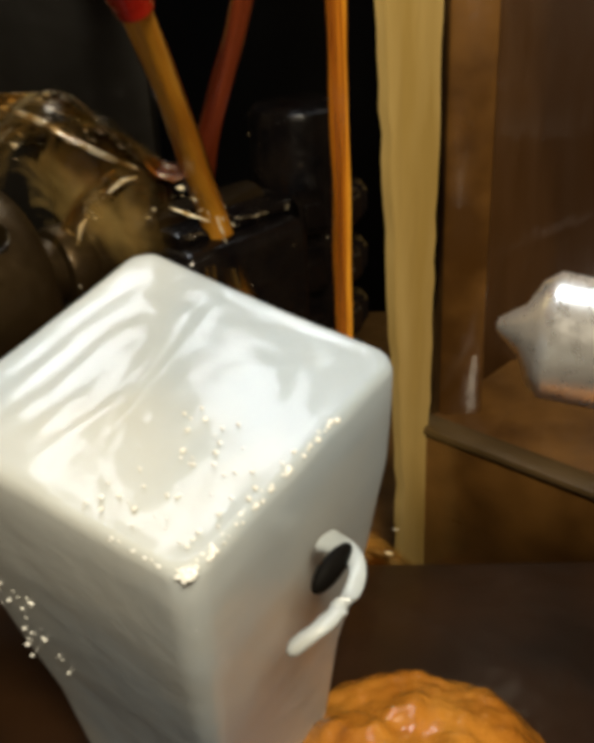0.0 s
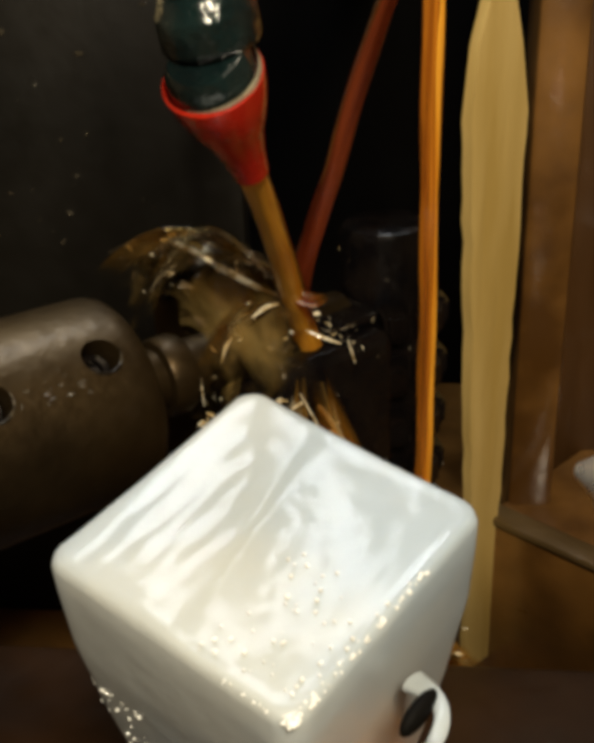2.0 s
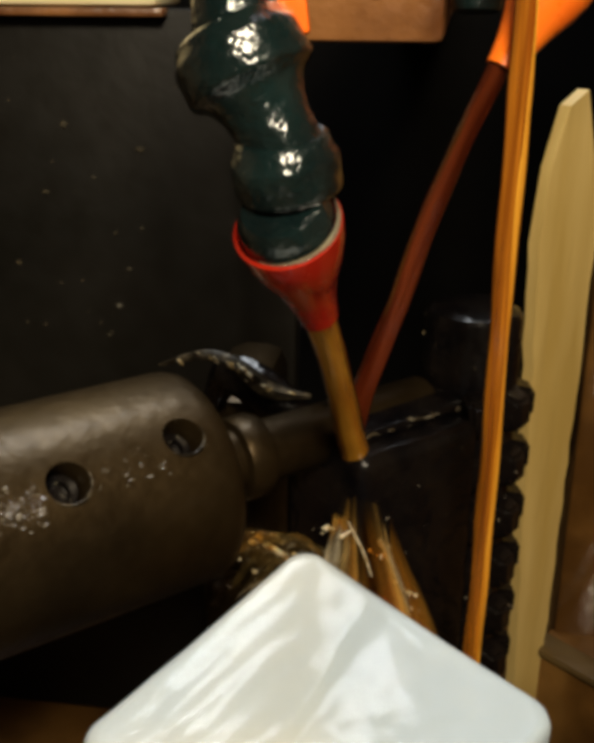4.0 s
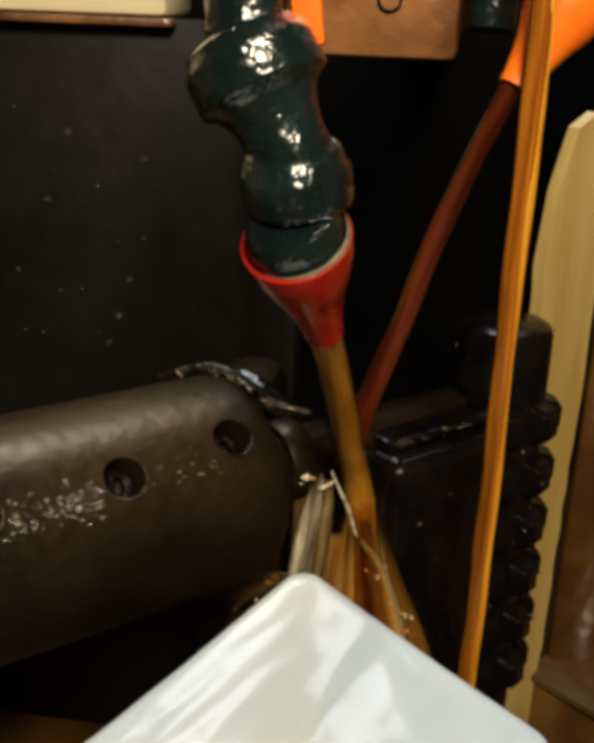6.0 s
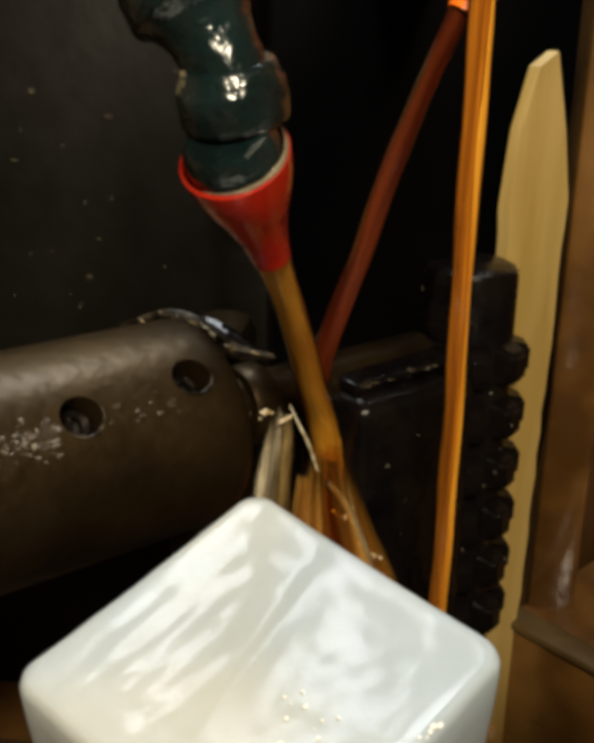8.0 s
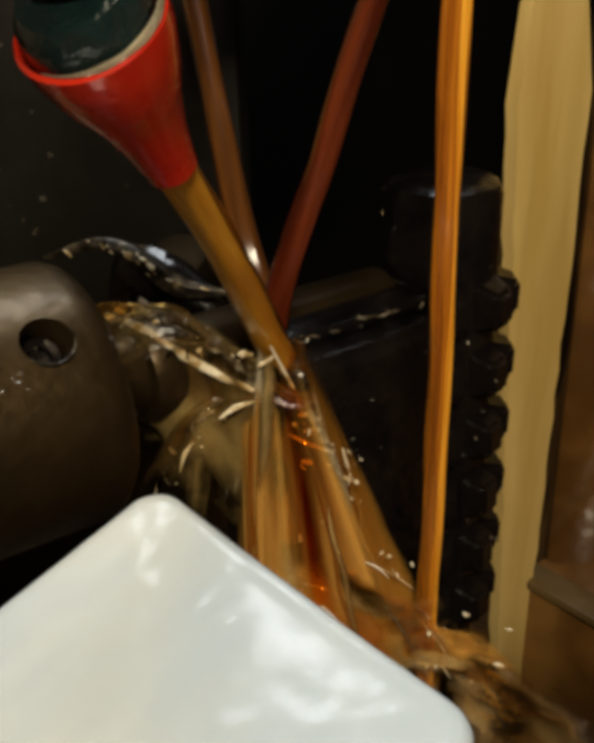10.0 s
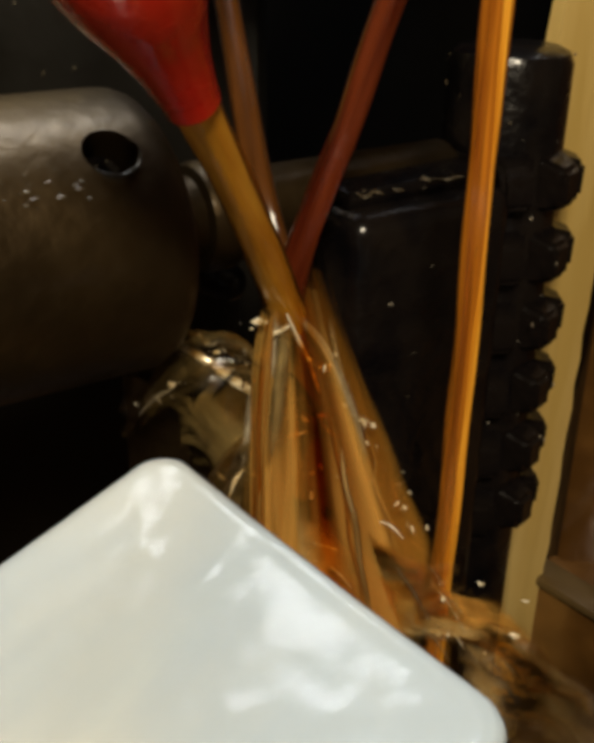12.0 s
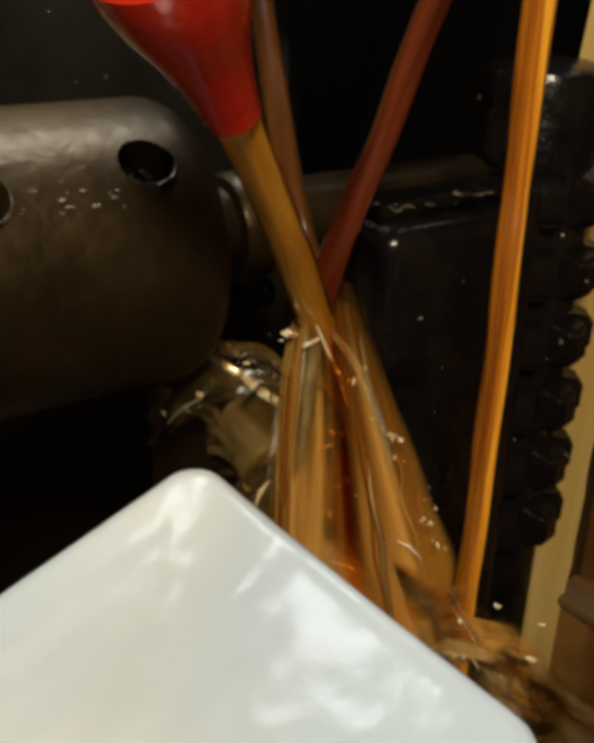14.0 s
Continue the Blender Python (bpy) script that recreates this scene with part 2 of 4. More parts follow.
def lathe(profile, m=Matrix(), steps=40, bm=None, closed=False):
    """Turns rows of (radius, height) round z."""
    bm = bm or bmesh.new()
    rings = []
    for r, z in profile:
        if r < 1e-6:
            rings.append([bm.verts.new(m @ Vector((0, 0, z)))])
        else:
            rings.append([bm.verts.new(m @ Vector((r * math.cos(a * math.tau / steps), r * math.sin(a * math.tau / steps), z))) for a in range(steps)])
    pairs = list(zip(rings, rings[1:])) + ([(rings[-1], rings[0])] if closed else [])
    for a, b in pairs:
        for k in range(steps):
            j = (k + 1) % steps
            quad = [a[k % len(a)], a[j % len(a)], b[j % len(b)], b[k % len(b)]]
            quad = list(dict.fromkeys(quad))
            if len(quad) > 2:
                bm.faces.new(quad)
    bmesh.ops.recalc_face_normals(bm, faces=bm.faces)
    return bm


def tube(points, radii, steps=14, flat=1.0, wobble=0.0, seed=0, rows=None, fade=(0.0, 0.0)):
    """A tapered, slightly uneven rope of liquid through points."""
    pts = [Vector(p) for p in points]
    n = rows or 40
    path = []
    for i in range(n + 1):
        s = i / n * (len(pts) - 1)
        k = min(int(s), len(pts) - 2)
        p0, p1, p2, p3 = pts[max(k - 1, 0)], pts[k], pts[k + 1], pts[min(k + 2, len(pts) - 1)]
        u = s - k
        q = 0.5 * ((2 * p1) + (p2 - p0) * u + (2 * p0 - 5 * p1 + 4 * p2 - p3) * u * u + (3 * p1 - p0 - 3 * p2 + p3) * u ** 3)
        path.append((q, radii[k] * (1 - u) + radii[k + 1] * u))
    bm = bmesh.new()
    cover, flow = bm.verts.layers.float.new("cover"), bm.verts.layers.float_vector.new("flow")
    rings = []
    run = 0.0
    for i, (p, r) in enumerate(path):
        run += (p - path[i - 1][0]).length if i else 0.0
        full = min(1.0, (i / n) / fade[0] if fade[0] else 1.0, (1 - i / n) / fade[1] if fade[1] else 1.0)
        r *= (0.35, 0.7, 0.9)[n - i] if n - i < 3 else 1.0
        d = (path[min(i + 1, n)][0] - path[max(i - 1, 0)][0]).normalized()
        x = d.cross(Vector((0, 1, 0))).normalized()
        y = d.cross(x)
        ring = []
        for a in range(steps):
            t = a * math.tau / steps
            w = 1 + wobble * noise.noise(Vector((math.cos(t) * 1.2 + seed, math.sin(t) * 1.2, p.z * 28 + seed)))
            v = bm.verts.new(p + x * (r * w * math.cos(t)) + y * (r * w * flat * math.sin(t)))
            v[cover], v[flow] = full, (math.cos(t) + seed, math.sin(t), run * 10)
            ring.append(v)
        rings.append(ring)
    for a, b in zip(rings, rings[1:]):
        for k in range(steps):
            bm.faces.new((a[k], a[(k + 1) % steps], b[(k + 1) % steps], b[k]))
    bm.faces.new(rings[0])
    bm.faces.new(rings[-1])
    bmesh.ops.recalc_face_normals(bm, faces=bm.faces)
    return bm


def sheet(point, nu, nv, thick):
    """A thin solid skin over point(u, v), u and v from 0 to 1."""
    bm = bmesh.new()
    cover, flow = bm.verts.layers.float.new("cover"), bm.verts.layers.float_vector.new("flow")
    near = [[bm.verts.new(point(i / nu, j / nv)) for j in range(nv + 1)] for i in range(nu + 1)]
    far = [[bm.verts.new(v.co + Vector((0, thick, -thick))) for v in row] for row in near]
    for i in range(nu + 1):
        for j in range(nv + 1):
            u, v = i / nu, j / nv
            near[i][j][flow] = far[i][j][flow] = (u, near[0][0].co.x * 90, v)
            near[i][j][cover] = far[i][j][cover] = min(1.0, min(u, 1 - u) * 3.2) * min(1.0, (1 - v) * 1.6) * min(1.0, 0.1 + v * 5)
    for i in range(nu):
        for j in range(nv):
            bm.faces.new((near[i][j], near[i + 1][j], near[i + 1][j + 1], near[i][j + 1]))
            bm.faces.new((far[i][j + 1], far[i + 1][j + 1], far[i + 1][j], far[i][j]))
    for i in range(nu):
        for j in (0, nv):
            bm.faces.new((near[i][j], far[i][j], far[i + 1][j], near[i + 1][j]))
    for j in range(nv):
        for i in (0, nu):
            bm.faces.new((near[i][j], near[i][j + 1], far[i][j + 1], far[i][j]))
    bmesh.ops.recalc_face_normals(bm, faces=bm.faces)
    return bm


def glints(points, seed, spread, most=0.0010, along=(1.0, 0.0, -0.6)):
    """Pale flecks that stand in for glints on wet oil, scattered about points, drawn out along a direction."""
    rng = random.Random(seed)
    bm = bmesh.new()
    for c in points:
        for k in range(rng.choice((1, 1, 2, 3, 5))):
            p = c + Vector((rng.gauss(0, spread), rng.gauss(0, spread * 0.4), rng.gauss(0, spread * 0.6)))
            r = 0.00010 + most * rng.random() ** 4
            way = Vector(along) + Vector((rng.gauss(0, 0.5), rng.gauss(0, 0.3), rng.gauss(0, 0.5)))
            m = axis_frame(p, way) @ Matrix.Diagonal((r * 0.7, r * 0.8, r * rng.uniform(0.8, 2.6), 1))
            made = bmesh.ops.create_icosphere(bm, subdivisions=2 if r > 0.0005 else 1, radius=1, matrix=m)["verts"]
            for v in made:
                v.co += Vector((0.7, 0.3, 0.8)) * r * noise.noise(v.co * 700)
    return bm


def ragged(point, seed):
    """The same surface with softly uneven rims."""
    def torn(u, v):
        a = noise.noise(Vector((v * 2.5, seed, 0.3)))
        b = noise.noise(Vector((u * 3.0, seed, 5.1)))
        return point(0.5 + (u - 0.5) * (1.0 + 0.25 * a), v * (0.9 + 0.25 * b))
    return torn


# ---- the machine's inside ----
def setting():
    floor = part("floor", cube_bm((-0.9, -0.7, 0.10), (0.9, 1.0, 0.14)), BROWN)
    tagged(floor, "oil-wet brown machine tray floor", "machine floor", kind="structure")
    # Side walls, front wall and roof are unseen, added to bounce warm fill.
    for name, lo, hi, mat, label in (
        ("wall_west", (-0.93, -0.7, 0.14), (-0.9, 1.0, 1.4), WARM_FILL, "added unseen side wall that bounces warm fill"),
        ("wall_east", (0.9, -0.7, 0.14), (0.93, 1.0, 1.4), WARM_FILL, "added unseen side wall that bounces warm fill"),
        ("wall_south", (-0.9, -0.73, 0.14), (0.9, -0.7, 1.4), WARM_FILL, "added unseen front wall that bounces warm fill"),
        ("wall_north", (-0.9, 1.0, 0.14), (0.9, 1.03, 1.4), RECESS_SHADE, "back wall of the machine, coloured near-black for the recess's shade"),
        ("ceiling", (-0.93, -0.73, 1.4), (0.93, 1.03, 1.43), WARM_FILL, "added unseen roof that bounces warm fill"),
    ):
        tagged(part(name, cube_bm(lo, hi), mat), label, "machine wall", kind="structure")
    guard = part("back_panel", cube_bm((-0.62, 0.620, 0.14), (-0.052, 0.640, 0.592), 0.002), PANEL)
    tagged(guard, "dark grey painted splash panel wet with oil drops", "panel", kind="structure")
    rim = part("panel_top", cube_bm((-0.62, 0.610, 0.593), (-0.121, 0.66, 0.75), 0.004), CREAM)
    tagged(rim, "bright cream painted panel over the dark splash panel", "panel", kind="structure")
    lip = part("panel_seal", cube_bm((-0.62, 0.607, 0.5885), (-0.118, 0.619, 0.5925), 0.001), RUST)
    tagged(lip, "thin red-brown seal under the cream panel", "seal", kind="structure")
    side = part("side_panel", cube_bm((0.115, 0.66, 0.14), (0.62, 0.68, 0.95), 0.002), DEEP)
    tagged(side, "dark oil-wet panel behind the column, brown reflections painted on", "panel", kind="structure")
    tray = part("oil_tray", cube_bm((-0.45, 0.02, 0.286), (0.40, 0.405, 0.300), 0.004), TRAY)
    tagged(tray, "dark brown oil-covered tray under the container", "tray", kind="structure")


def drops_on_panel():
    """Small oil drops that cling to the splash panel."""
    rng = random.Random(4)
    bm = bmesh.new()
    spots = [(-0.188, 0.444), (-0.175, 0.446), (-0.166, 0.421), (-0.161, 0.414), (-0.164, 0.505), (-0.175, 0.497), (-0.179, 0.533), (-0.209, 0.545)]
    spots += [(rng.uniform(-0.24, -0.07), rng.uniform(0.40, 0.58)) for _ in range(26)]
    for x, z in spots:
        r = 0.0004 + 0.0013 * rng.random() ** 2.5
        m = Matrix.Translation((x, 0.6195, z)) @ pose(0, 0, 0, 0, rng.uniform(-50, 50), 0) @ Matrix.Diagonal((r * rng.uniform(0.8, 1.8), r * 0.7, r * rng.uniform(0.8, 1.6), 1))
        bmesh.ops.create_icosphere(bm, subdivisions=2, radius=1, matrix=m)
    tagged(part("oil_drops", bm, BEAD), "small shiny oil drops clinging to the dark panel", "oil drops", kind="stuff")


def straw_column():
    """An upright straw-coloured plate with a slanting top."""
    a, b = Vector((0.0680, 0.5412)), Vector((0.0985, 0.574))
    along = (b - a).normalized()
    back = Vector((-along.y, along.x))
    rng = random.Random(8)
    left = [(0.06 + 0.36 * min(1.0, (28 - k) / 22) + 0.022 * rng.uniform(-1, 1), 0.16 + 0.012 * k) for k in range(29)]
    right = [(1 - 0.10 * min(1.0, (28 - k) / 22) + 0.022 * rng.uniform(-1, 1), 0.16 + 0.012 * k) for k in range(29)]
    outline = left + [(0.14, 0.530), (0.34, 0.556), (0.60, 0.562), (0.84, 0.528)] + right[::-1]
    bm = bmesh.new()
    front, rear = [], []
    for s, z in outline:
        p = a + along * (s * (b - a).length)
        front.append(bm.verts.new((p.x, p.y, z)))
        rear.append(bm.verts.new((p.x + back.x * 0.006, p.y + back.y * 0.006, z)))
    bm.faces.new(front)
    bm.faces.new(rear[::-1])
    for k in range(len(outline)):
        j = (k + 1) % len(outline)
        bm.faces.new((front[k], rear[k], rear[j], front[j]))
    bmesh.ops.recalc_face_normals(bm, faces=bm.faces)
    tagged(part("column_plate", bm, STRAW), "tall straw-coloured metal plate streaked with oil", "plate")


def brown_post():
    # A post added to make the brown band right of the plate.
    part_ob = part("brown_post", cube_bm((0.103, 0.592, 0.14), (0.129, 0.640, 0.95), 0.004), BROWN)
    tagged(part_ob, "upright brown post added for the brown band beside the plate", "rail", kind="structure")


def machine_bed():
    m = pose(0.086, 0.577, 0, 0, 0, -40)
    bed = thing("machine_bed", "brown oil-wet machine bed with an olive-brown edge", "machine bed", m)
    part("body", cube_bm((0, 0, 0.14), (0.5, 0.3, 0.258), 0.003), BROWN, bed)
    part("edge_strip", cube_bm((0, -0.003, 0.2585), (0.5, 0.014, 0.264), 0.0025), EDGE_BROWN, bed, "olive-brown edge strip")


def rear_casting():
    c = thing("rear_casting", "rust-brown machine casting with a drilled hole", "casting")
    part("body", cube_bm((-0.026, 0.45, 0.586), (0.024, 1.0, 0.66), 0.003), RUST, c)
    part("screw_hole", lathe([(0.0042, 0.0006), (0.0034, 0.0010), (0.0030, -0.001), (0, -0.0015)], axis_frame((0.001, 0.4498, 0.6045), (0, -1, 0)), 24), HOLE_SHADE, c, "dark screw hole")


def steady_arch():
    """A dark arched casting behind the shaft, with its highlight built as a brighter edge."""
    a = thing("steady_arch", "dark oily arched casting behind the shaft", "casting")
    pts = [(-0.082, 0.458, 0.462), (-0.0640, 0.456, 0.4680), (-0.0525, 0.455, 0.4665), (-0.0430, 0.455, 0.4605), (-0.0350, 0.455, 0.4551), (-0.0200, 0.456, 0.4535)]
    part("edge", tube(pts, [0.0004, 0.0018, 0.0024, 0.0030, 0.0026, 0.0006], 12, wobble=1.0, seed=3, rows=60), RIM, a, "oily edge built along the casting's highlight")
    rng = random.Random(17)
    bm = bmesh.new()
    for k in range(34):
        i = min(int(rng.triangular(0, 5, 2.6)), 4)
        p = Vector(pts[i]).lerp(Vector(pts[i + 1]), rng.random()) + Vector((rng.gauss(0, 0.0006), -0.0020, rng.gauss(0.0006, 0.0010)))
        r = rng.uniform(0.0003, 0.0010)
        bmesh.ops.create_icosphere(bm, subdivisions=1, radius=1, matrix=Matrix.Translation(p) @ pose(0, 0, 0, 0, rng.uniform(10, 50), 0) @ Matrix.Diagonal((r * rng.uniform(1.0, 3.2), r, r * 0.6, 1)))
    tagged(part("oil_froth_glints", bm, GLINT, a), "pale flecks standing in for glints along the edge", kind="stuff")
    part("body", cube_bm((-0.075, 0.48, 0.14), (-0.045, 0.56, 0.440), 0.01), STEEL, a)
    part("cap", tube([(-0.066, 0.480, 0.436), (-0.056, 0.472, 0.4535), (-0.044, 0.467, 0.4515), (-0.033, 0.464, 0.4455), (-0.022, 0.462, 0.440)], [0.004, 0.008, 0.009, 0.008, 0.004], 16, wobble=0.2, seed=7), BLACK, a)


# ---- the white container ----
def white_container():
    yaw = radians(-32.3)
    ex = Vector((math.cos(yaw), math.sin(yaw), -0.13)).normalized()
    ey = Vector((-math.sin(yaw), math.cos(yaw), 0.165))
    ez = ex.cross(ey).normalized()
    ey = ez.cross(ex)
    m = Matrix((ex, ey, ez)).transposed().to_4x4()
    m.translation = (0.0077, 0.2745, 0.4532)
    jug = thing("plastic_container", "upturned milky white square plastic container, wet with oil", "container", m)
    h, rc = 0.0386, 0.0062
    rows = [(0.0004 * (1 - k / 27), 0.02 + 0.9 * k / 27) for k in range(28)] + [(-0.0003, 0.955), (-0.0014, 0.985), (-0.0034, 1.0), (-0.012, 1.002), (-0.030, 0.990), (-0.036, 0.975),
            (-0.042, 0.958), (-0.060, 0.91), (-0.080, 0.84), (-0.10, 0.76), (-0.150, 0.66)]
    outline = []
    for cx, cy, a0 in ((1, 1, 0), (-1, 1, 90), (-1, -1, 180), (1, -1, 270)):
        for k in range(9):
            a = radians(a0 + k * 11.25)
            outline.append(Vector((cx * (h - rc) + rc * math.cos(a), cy * (h - rc) + rc * math.sin(a), 0)))
        last = outline[-1]
        nx, ny = {(1, 1): (-1, 1), (-1, 1): (-1, -1), (-1, -1): (1, -1), (1, -1): (1, 1)}[(cx, cy)]
        nxt = Vector((nx * (h - rc), ny * (h - rc), 0)) + rc * Vector((math.cos(radians(a0 + 90)), math.sin(radians(a0 + 90)), 0))
        outline += [last.lerp(nxt, k / 20) for k in range(1, 20)]
    bm = bmesh.new()
    rings = []
    n = len(outline)
    for z, k in rows:
        ring = []
        for p in outline:
            q = p * k
            dent = 0.00022 * noise.noise(Vector((q.x * 60, q.y * 60, z * 50))) + 0.00012 * noise.noise(Vector((q.x * 210, q.y * 210, z * 200)))
            # the far corner stands a little high, and one half of the top lies a step lower than the other
            high = max(0.0, (1 - q.x / h) * (1 + q.y / h) / 4) ** 2 * max(0.0, 1 + z / 0.05)
            step = min(1.0, max(0.0, (q.x + 0.1 * h + 0.2 * q.y) / 0.003 + 0.5)) * max(0.0, min(1.0, (0.97 - k) / 0.08))
            rib = 0.00016 * math.sin(q.x * 900 + 2 * noise.noise(q * 60)) * (1 - step) * max(0.0, min(1.0, (0.97 - k) / 0.15)) * (1 - q.y / h) * 0.5
            ring.append(bm.verts.new((q.x * (1 + dent * 4) - 0.0008 * high, q.y * (1 + dent * 4) + 0.0008 * high, z + dent + 0.0030 * high - 0.0007 * step * step * (3 - 2 * step) + rib)))
        rings.append(ring)
    for a, b in zip(rings, rings[1:]):
        for k in range(n):
            bm.faces.new((a[k], a[(k + 1) % n], b[(k + 1) % n], b[k]))
    bm.faces.new(rings[0])
    bmesh.ops.recalc_face_normals(bm, faces=bm.faces)
    part("body", bm, WHITE, jug, angle=70)
    inv = m.inverted()
    loop = [(0.0430, 0.2560, 0.4250), (0.0475, 0.2490, 0.4275), (0.0492, 0.2430, 0.4280), (0.0480, 0.2375, 0.4268), (0.0445, 0.2320, 0.4258), (0.0405, 0.2290, 0.4240), (0.0360, 0.2300, 0.4190)]
    part("handle", tube([inv @ Vector(p) for p in loop], [0.0016, 0.0011, 0.0009, 0.0009, 0.0011, 0.0014, 0.0018], 14, flat=2.0, wobble=0.12, seed=2), WHITE, jug, "thin looped grip moulded into the side")
    # A flat black blob paints the shade of the gap inside the loop.
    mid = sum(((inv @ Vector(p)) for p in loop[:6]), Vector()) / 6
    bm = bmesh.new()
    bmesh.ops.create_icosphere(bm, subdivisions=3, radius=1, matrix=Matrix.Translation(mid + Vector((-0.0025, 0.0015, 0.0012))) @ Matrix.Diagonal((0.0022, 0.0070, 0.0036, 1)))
    part("grip_shade", bm, HOLE_SHADE, jug, "black blob standing in for the shaded gap behind the grip")
    # Oil beads whose sparkle is put into their pale colour.
    bm = bmesh.new()
    rng = random.Random(6)
    for k in range(210):
        if k >= 150:
            t = rng.random()
            x, y, z = -h * (0.95 - 0.2 * t) * rng.uniform(0.4, 1.02), -h * (0.95 - 0.10 * t), -0.045 - 0.04 * t * rng.random()
        elif k < 70:
            u = rng.random()
            x, y, z = h * rng.uniform(0.94, 0.99), h * (-0.97 + 1.3 * u * u), -0.0006
        elif k < 95:
            x, y, z = h * rng.uniform(0.45, 0.97), -h * rng.uniform(0.93, 0.99), -0.0010
        else:
            x, y, z = h * rng.uniform(0.25, 0.93), h * rng.uniform(-0.93, 0.0), 0.0001
        r = rng.uniform(0.0002, 0.0007)
        bmesh.ops.create_icosphere(bm, subdivisions=2, radius=1, matrix=Matrix.Translation((x, y, z)) @ Matrix.Diagonal((r, r * rng.uniform(0.8, 1.6), r * 0.6, 1)))
    tagged(part("oil_froth_glints", bm, PALE_GLINT, jug), "beads of oil on the wet edge, coloured pale for sparkle", kind="stuff")


# ---- coolant hoses ----
def hose(stations, mouth, tip, label, nozzle_mat, nozzle_label):
    """A jointed hose of ball-and-socket links that ends in a conical nozzle."""
    h = thing("coolant_hose", label, "coolant hose", group="coolant hoses")
    for p, q, r in stations:
        p, q = Vector(p), Vector(q)
        n = (q - p).length
        prof = [(0.0, 0), (r * 0.62, 0), (r * 0.67, n * 0.05), (r * 0.67, n * 0.26), (r * 0.72, n * 0.40), (r * 0.83, n * 0.50), (r * 0.93, n * 0.55), (r * 1.05, n * 0.575), (r * 1.09, n * 0.59),
                (r * 1.11, n * 0.62), (r * 1.11, n * 0.82), (r * 1.09, n * 0.86), (r * 1.00, n * 0.90), (r * 0.95, n * 0.97), (r * 0.84, n), (0.0, n * 0.98)]
        part("link", lathe(prof, axis_frame(p, q - p), 40), GREEN, h)
    if mouth is None:
        return h
    p, q = Vector(mouth), Vector(tip)
    n = (q - p).length
    R = 0.0134
    prof = [(R * 0.90, 0.002), (R * 0.96, 0), (R * 1.01, 0.0008), (R * 0.98, n * 0.14), (R * 0.86, n * 0.32), (R * 0.64, n * 0.54), (R * 0.50, n * 0.74), (R * 0.42, n * 0.92), (R * 0.40, n),
            (R * 0.30, n), (R * 0.40, n * 0.76), (R * 0.54, n * 0.54), (R * 0.76, n * 0.32), (R * 0.89, n * 0.14)]
    part("collar", lathe([(0, n * 0.22), (R * 0.80, n * 0.22), (R * 0.87, n * 0.12), (R * 0.88, 0.001), (R * 0.86, -0.003), (R * 0.72, -0.006), (0, -0.006)], axis_frame(p, q - p), 40), GREEN, h)
    part("nozzle", lathe(prof, axis_frame(p, q - p), 44, closed=True), nozzle_mat, h, nozzle_label)
    # A pale arc on the rim's lit side paints its highlight.
    fm = axis_frame(p, q - p)
    side = (fm.inverted().to_3x3() @ Vector((1, -0.3, -0.5))).xy
    base = math.atan2(side.y, side.x)
    arc = [fm @ Vector((R * 0.955 * math.cos(base + a), R * 0.955 * math.sin(base + a), -0.0003)) for a in (-1.5 + 0.3 * k for k in range(11))]
    part("rim_highlight", tube(arc, [0.0001, 0.0002, 0.0003, 0.0005, 0.0006, 0.0007, 0.0005, 0.0006, 0.0004, 0.0002, 0.0001], 10, wobble=1.2, seed=3, rows=60), MILK, h, "pale arc standing in for the highlight on the nozzle rim")
    return h


